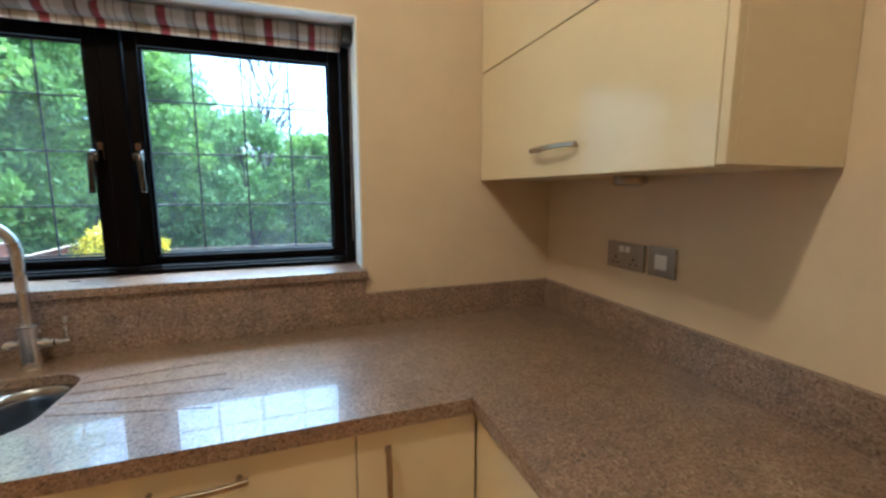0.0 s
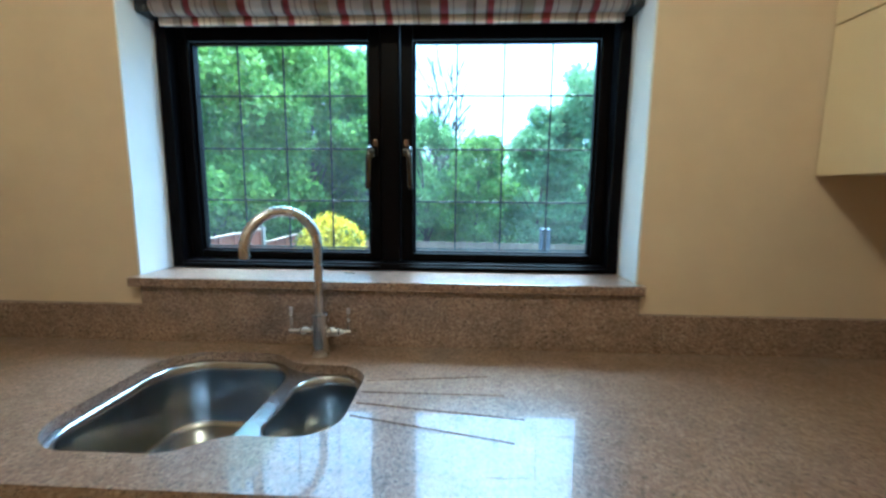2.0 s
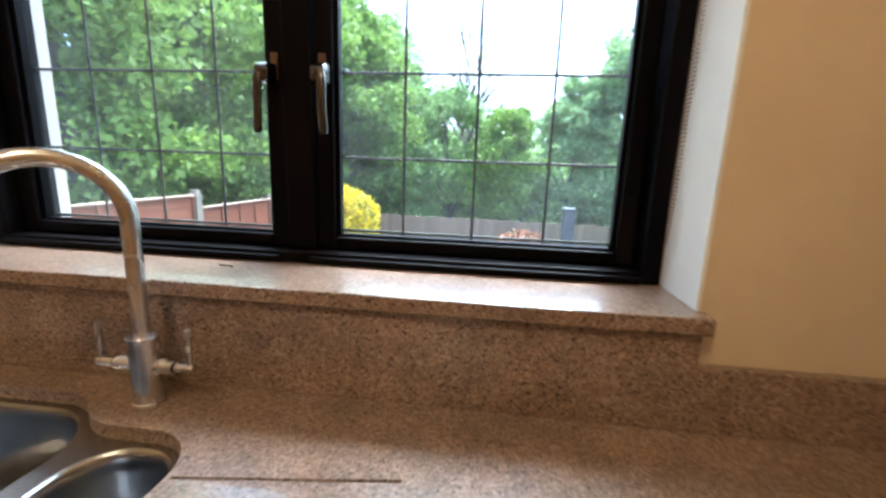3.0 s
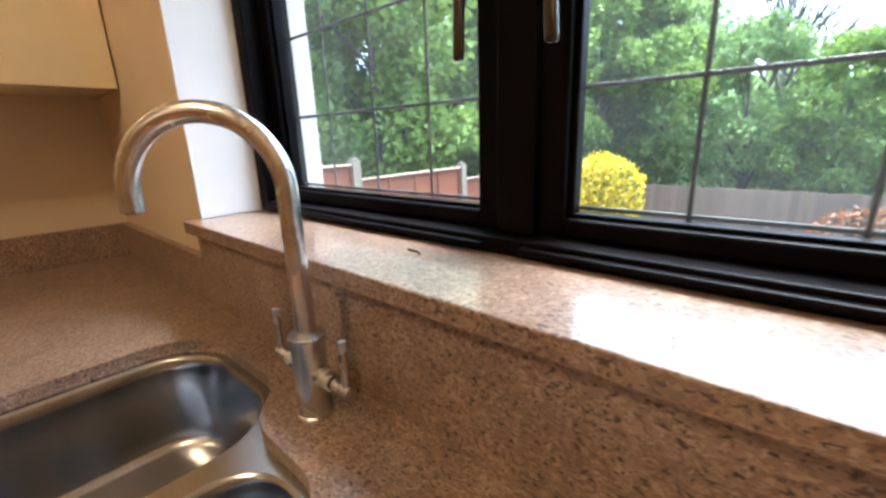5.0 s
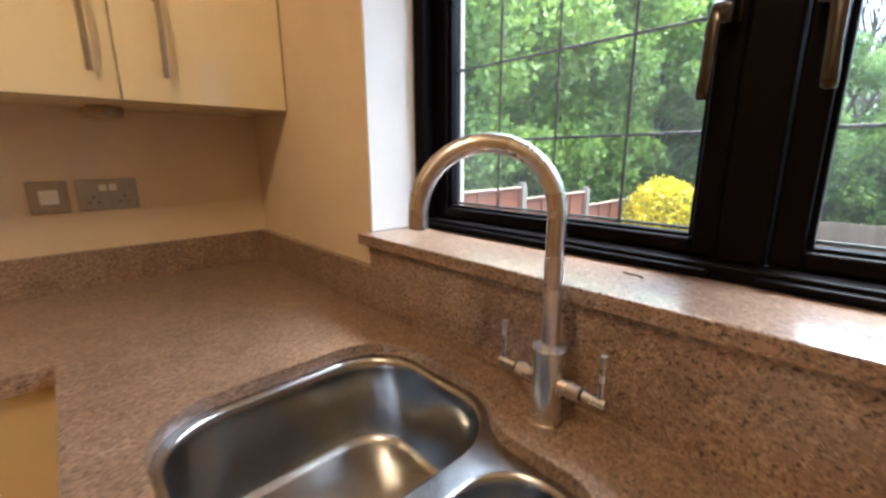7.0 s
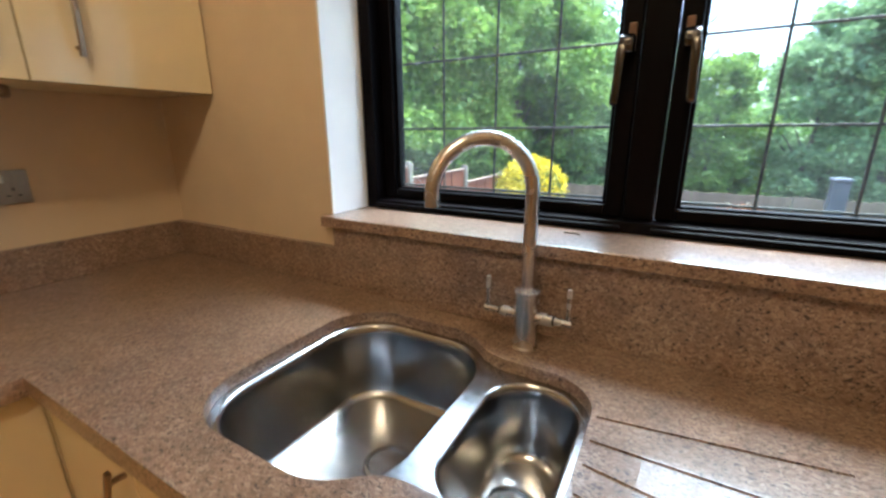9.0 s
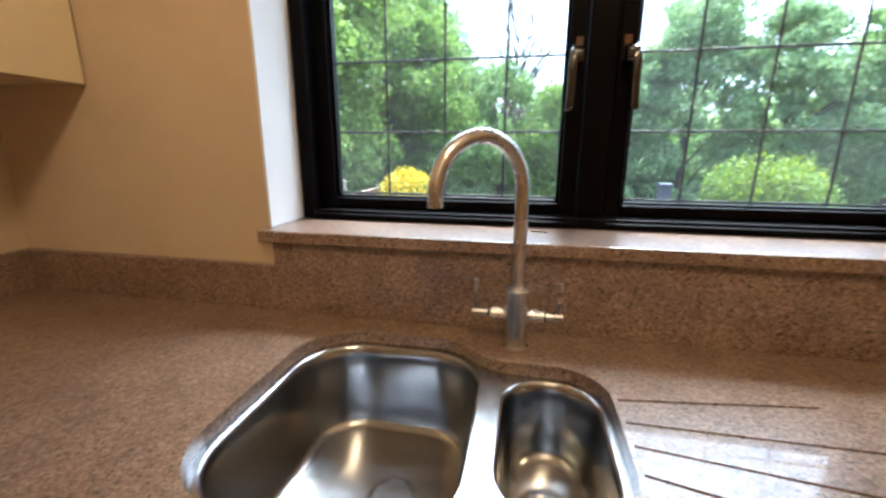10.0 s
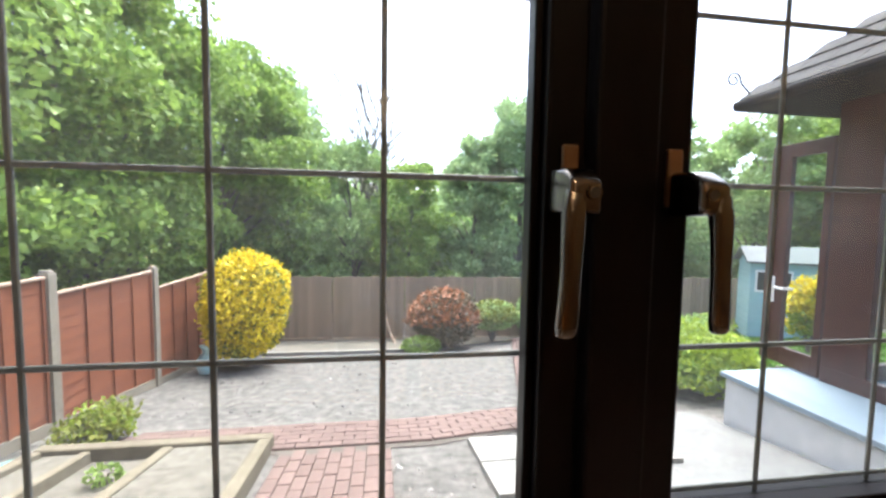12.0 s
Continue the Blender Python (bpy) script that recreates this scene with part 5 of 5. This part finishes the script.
room = thing("garden_room", "mahogany-framed glazed garden room with a dark tiled roof", "building", (4.9, 1.7, -0.03))
WX = 3.95
wall = box(WX, WX + 0.07, 0.34, 3.1, -0.029, 0.12, 0.004)
box(WX, WX + 0.07, 2.73, 3.1, 0.12, 2.62, 0.004, bm=wall)
box(WX, WX + 0.07, 0.34, 2.73, 2.1, 2.62, 0.004, bm=wall)
box(WX, WX + 0.07, 1.7, 1.8, 0.12, 2.1, 0.004, bm=wall)
box(WX, WX + 0.07, 0.34, 0.5, 0.12, 2.1, 0.004, bm=wall)
box(WX + 0.07, 6.0, 3.03, 3.1, -0.029, 0.12, 0.004, bm=wall)
box(5.7, 6.0, 3.03, 3.1, 0.12, 2.62, 0.004, bm=wall)
box(WX + 0.07, 5.7, 3.03, 3.1, 2.3, 2.62, 0.004, bm=wall)
part("frame", wall, MAHOG, room)
for y0, y1 in ((1.8, 2.73), (0.5, 1.7)):
    part("pane", box(WX + 0.03, WX + 0.036, y0, y1, 0.12, 2.1), CLEAR, room, "clear glass pane").visible_shadow = False
EX, EZ, EY, RISE = 3.3, 2.64, 3.5, 1.35
rf = bmesh.new()
rv = [rf.verts.new(p) for p in ((EX, EY, EZ), (EX, 0.34, EZ), (6.4, EY, EZ), (6.4, 0.34, EZ), (4.85, 1.95, EZ + RISE), (4.85, 0.34, EZ + RISE))]
for f in ((0, 1, 5, 4), (2, 0, 4), (3, 2, 4, 5), (0, 2, 3, 1)):
    rf.faces.new([rv[i] for i in f])
roof = part("roof", rf, TILEM, room)
rowt = bmesh.new()
for i in range(9):
    u = i / 9
    x, z = EX - 0.02 + (4.85 - EX) * u, EZ + 0.02 + RISE * u
    yend = EY - (EY - 1.95) * u
    ny = int((yend - 0.34) / 0.25)
    for k in range(ny):
        y1 = yend - k * 0.25
        q = [(x, y1, z), (x, y1 - 0.243, z), (x + 0.2, y1 - 0.243, z + 0.115 * RISE), (x + 0.2, y1, z + 0.115 * RISE)]
        a = [rowt.verts.new(p) for p in q]
        b = [rowt.verts.new((p[0] - 0.012, p[1], p[2] + 0.02)) for p in q]
        rowt.faces.new(a[::-1])
        rowt.faces.new(b)
        for j in range(4):
            rowt.faces.new((a[j], a[(j + 1) % 4], b[(j + 1) % 4], b[j]))
tagged(part("tiles", rowt, TILEM, roof), kind="stuff")
part("gutter", pipe([(EX - 0.03, EY + 0.02, EZ - 0.02), (EX - 0.03, 0.34, EZ - 0.02)], 0.05, 10), GUTTERM, room)
part("gutter", pipe([(EX - 0.03, EY + 0.02, EZ - 0.02), (6.4, EY + 0.02, EZ - 0.02)], 0.05, 10), GUTTERM, room)
part("soffit", box(EX + 0.02, 6.3, 0.34, EY - 0.03, EZ - 0.06, EZ - 0.004), GUTTERM, room)
# curled iron finial at the corner of the roof
cur = [(EX + 0.05, EY - 0.05, EZ + 0.08), (EX - 0.02, EY, EZ + 0.2)]
for k in range(15):
    a = radians(30 + 30 * k)
    r = 0.075 * (1 - k / 22)
    cur.append((EX - 0.085 + r * math.cos(a), EY + 0.02, EZ + 0.235 + r * math.sin(a)))
part("scroll_finial", pipe(cur, 0.011, 8), BLACK, room, "curled black iron finial")

dr = thing("glazed_door", "mahogany glazed door standing open", "door", (4.0, 3.14, 0.0))
hx, hy = 4.0, 3.14
ux, uy = 0.1, 0.995
L = 0.68


def leaf_box(a, b, z0, z1, t=0.028):
    bm = box(a, b, -t, t, z0, z1, 0.004)
    bmesh.ops.transform(bm, matrix=Matrix(((ux, -uy, 0, hx), (uy, ux, 0, hy), (0, 0, 1, 0), (0, 0, 0, 1))), verts=bm.verts)
    return bm


part("stile", leaf_box(L - 0.24, L, -0.02, 2.3), MAHOG, dr)
part("stile", leaf_box(0.0, 0.07, -0.02, 2.3), MAHOG, dr)
part("rail", leaf_box(0.07, L - 0.24, 2.16, 2.3), MAHOG, dr)
part("rail", leaf_box(0.07, L - 0.24, -0.02, 0.16), MAHOG, dr)
part("pane", leaf_box(0.07, L - 0.24, 0.16, 2.16, 0.004), CLEAR, dr, "clear glass pane").visible_shadow = False
part("handle_plate", leaf_box(L - 0.14, L - 0.1, 0.62, 0.9, 0.036), PLASTIC, dr, "white door handle plate")
part("lever", leaf_box(L - 0.28, L - 0.11, 0.77, 0.795, 0.06), PLASTIC, dr, "white door lever")


# ---- shed ----
def shed(x0, x1, y0, y1, z0, eave, ridge, turn):
    t = thing("garden_shed", "pale blue timber shed with two small windows", "shed", ((x0 + x1) / 2, (y0 + y1) / 2, z0))
    body = part("body", box(x0 + 0.02, x1 - 0.02, y0 + 0.02, y1 - 0.02, z0, eave), SHEDM, t)
    n = 13
    h = (eave - z0) / n
    for i in range(n):
        bd = box(x0, x1, y0, y0 + 0.018, z0 + i * h, z0 + (i + 1) * h - 0.006, 0.003, seg=1)
        part("cladding_board", bd, SHEDM, body)
        part("cladding_board", box(x0 - 0.001, x0 + 0.018, y0 + 0.019, y1, z0 + i * h, z0 + (i + 1) * h - 0.006, 0.003, seg=1), SHEDM, body)
    for k in (0, 1):
        a = x0 + 0.1 + k * 0.4
        wf = box(a, a + 0.36, y0 - 0.02, y0 - 0.001, eave - 0.75, eave - 0.2, 0.004)
        w = part("window", wf, PLASTIC, t)
        part("pane", box(a + 0.04, a + 0.32, y0 - 0.026, y0 - 0.0205, eave - 0.7, eave - 0.25), BLACK, w, "dark shed window pane")
    rb = bmesh.new()
    ym = (y0 + y1) / 2
    q = [(y0 - 0.12, eave - 0.03), (ym, ridge), (y1 + 0.12, eave - 0.03), (y1 + 0.12, eave + 0.02), (ym, ridge + 0.05), (y0 - 0.12, eave + 0.02)]
    a = [rb.verts.new((x0 - 0.12, py, pz)) for py, pz in q]
    b = [rb.verts.new((x1 + 0.12, py, pz)) for py, pz in q]
    for f in ((0, 1, 4, 5), (1, 2, 3, 4)):
        rb.faces.new([a[i] for i in f])
        rb.faces.new([b[i] for i in f][::-1])
    for k in range(6):
        rb.faces.new((a[k], a[(k + 1) % 6], b[(k + 1) % 6], b[k]))
    part("roof", rb, FELT, t)
    gb = bmesh.new()
    g = [gb.verts.new((x0 + 0.01, *p)) for p in ((y0, eave - 0.03), (y1, eave - 0.03), (ym, ridge))]
    gb.faces.new(g)
    r = bmesh.ops.extrude_face_region(gb, geom=gb.faces[:])
    bmesh.ops.translate(gb, vec=(0.02, 0, 0), verts=[v for v in r["geom"] if isinstance(v, bmesh.types.BMVert)])
    part("gable", gb, SHEDM, t)
    t.rotation_euler = (0, 0, radians(turn))


shed(9.08, 11.08, 8.24, 9.24, ground_z(8.74), 0.53, 0.86, -30)


# ---- brick path, laid last ----
def brick_path():
    path = thing("pavement_brick", "herring red-brown brick garden path in straight courses", "path", (0, 3, ground_z(3)), kind="structure")
    base = bmesh.new()
    for q in ([(-1.06, 0.4), (-0.12, 0.4), (-0.12, 3.36), (-1.06, 3.36)], [(-2.6, 3.56), (-1.06, 3.36), (0.3, 3.36), (1.7, 3.75), (1.9, 4.35), (0.3, 4.15), (-2.6, 4.02)]):
        base.faces.new([base.verts.new((x, y, ground_z(y) + 0.012)) for x, y in q])
    part("mortar_bed", base, MORTARM, path)
    bm = box(-0.049, 0.049, -0.099, 0.099, -0.03, 0.03, 0.004, seg=1)
    me = finish(bm, BRICKM, "brick")
    tilt = math.atan(-0.157)
    o = ORIGIN[path.name]
    rnd = random.Random(4)
    made = 0

    def lay(x, y, turn):
        b = new("brick", me)
        b.parent = path
        b.matrix_local = pose(x - o.x, y - o.y, ground_z(y) + 0.004 + rnd.uniform(-0.002, 0.003) - o.z, math.degrees(tilt), 0, 0) @ pose(0, 0, 0, rnd.uniform(-0.6, 0.6), rnd.uniform(-0.6, 0.6), turn + rnd.uniform(-0.8, 0.8))

    for i in range(9):
        for k in range(-8, 6):
            lay(-1.0 + i * 0.104, 2.16 + k * 0.205 + (0.1 if i % 2 else 0), 0)
    for j in range(6):
        for i in range(22):
            x = -2.5 + i * 0.205 + (0.1 if j % 2 else 0)
            y = 3.5 + j * 0.104 + max(0, x - 0.2) * 0.16
            if x > -1.2 or j > 0:
                lay(x, y, 90 if x < 0.2 else 99)
    far = bmesh.new()
    fb = bpy.data.meshes.new("tmp")
    own = box(-0.049, 0.049, -0.099, 0.099, -0.03, 0.03, 0.004, seg=1)
    own.to_mesh(fb)
    own.free()
    for k in range(26):
        for i in range(9):
            u = k / 25
            cx, cy = 1.9 + 1.6 * u, 4.3 + 5.2 * u
            m = pose(cx + (i - 4) * 0.104, cy - (i - 4) * 0.03, ground_z(cy) + 0.006, math.degrees(tilt), 0, -17)
            tmp = fb.copy()
            tmp.transform(m)
            far.from_mesh(tmp)
            bpy.data.meshes.remove(tmp)
    bpy.data.meshes.remove(fb)
    tagged(part("far_bricks", far, BRICKM, path), kind="stuff")


brick_path()
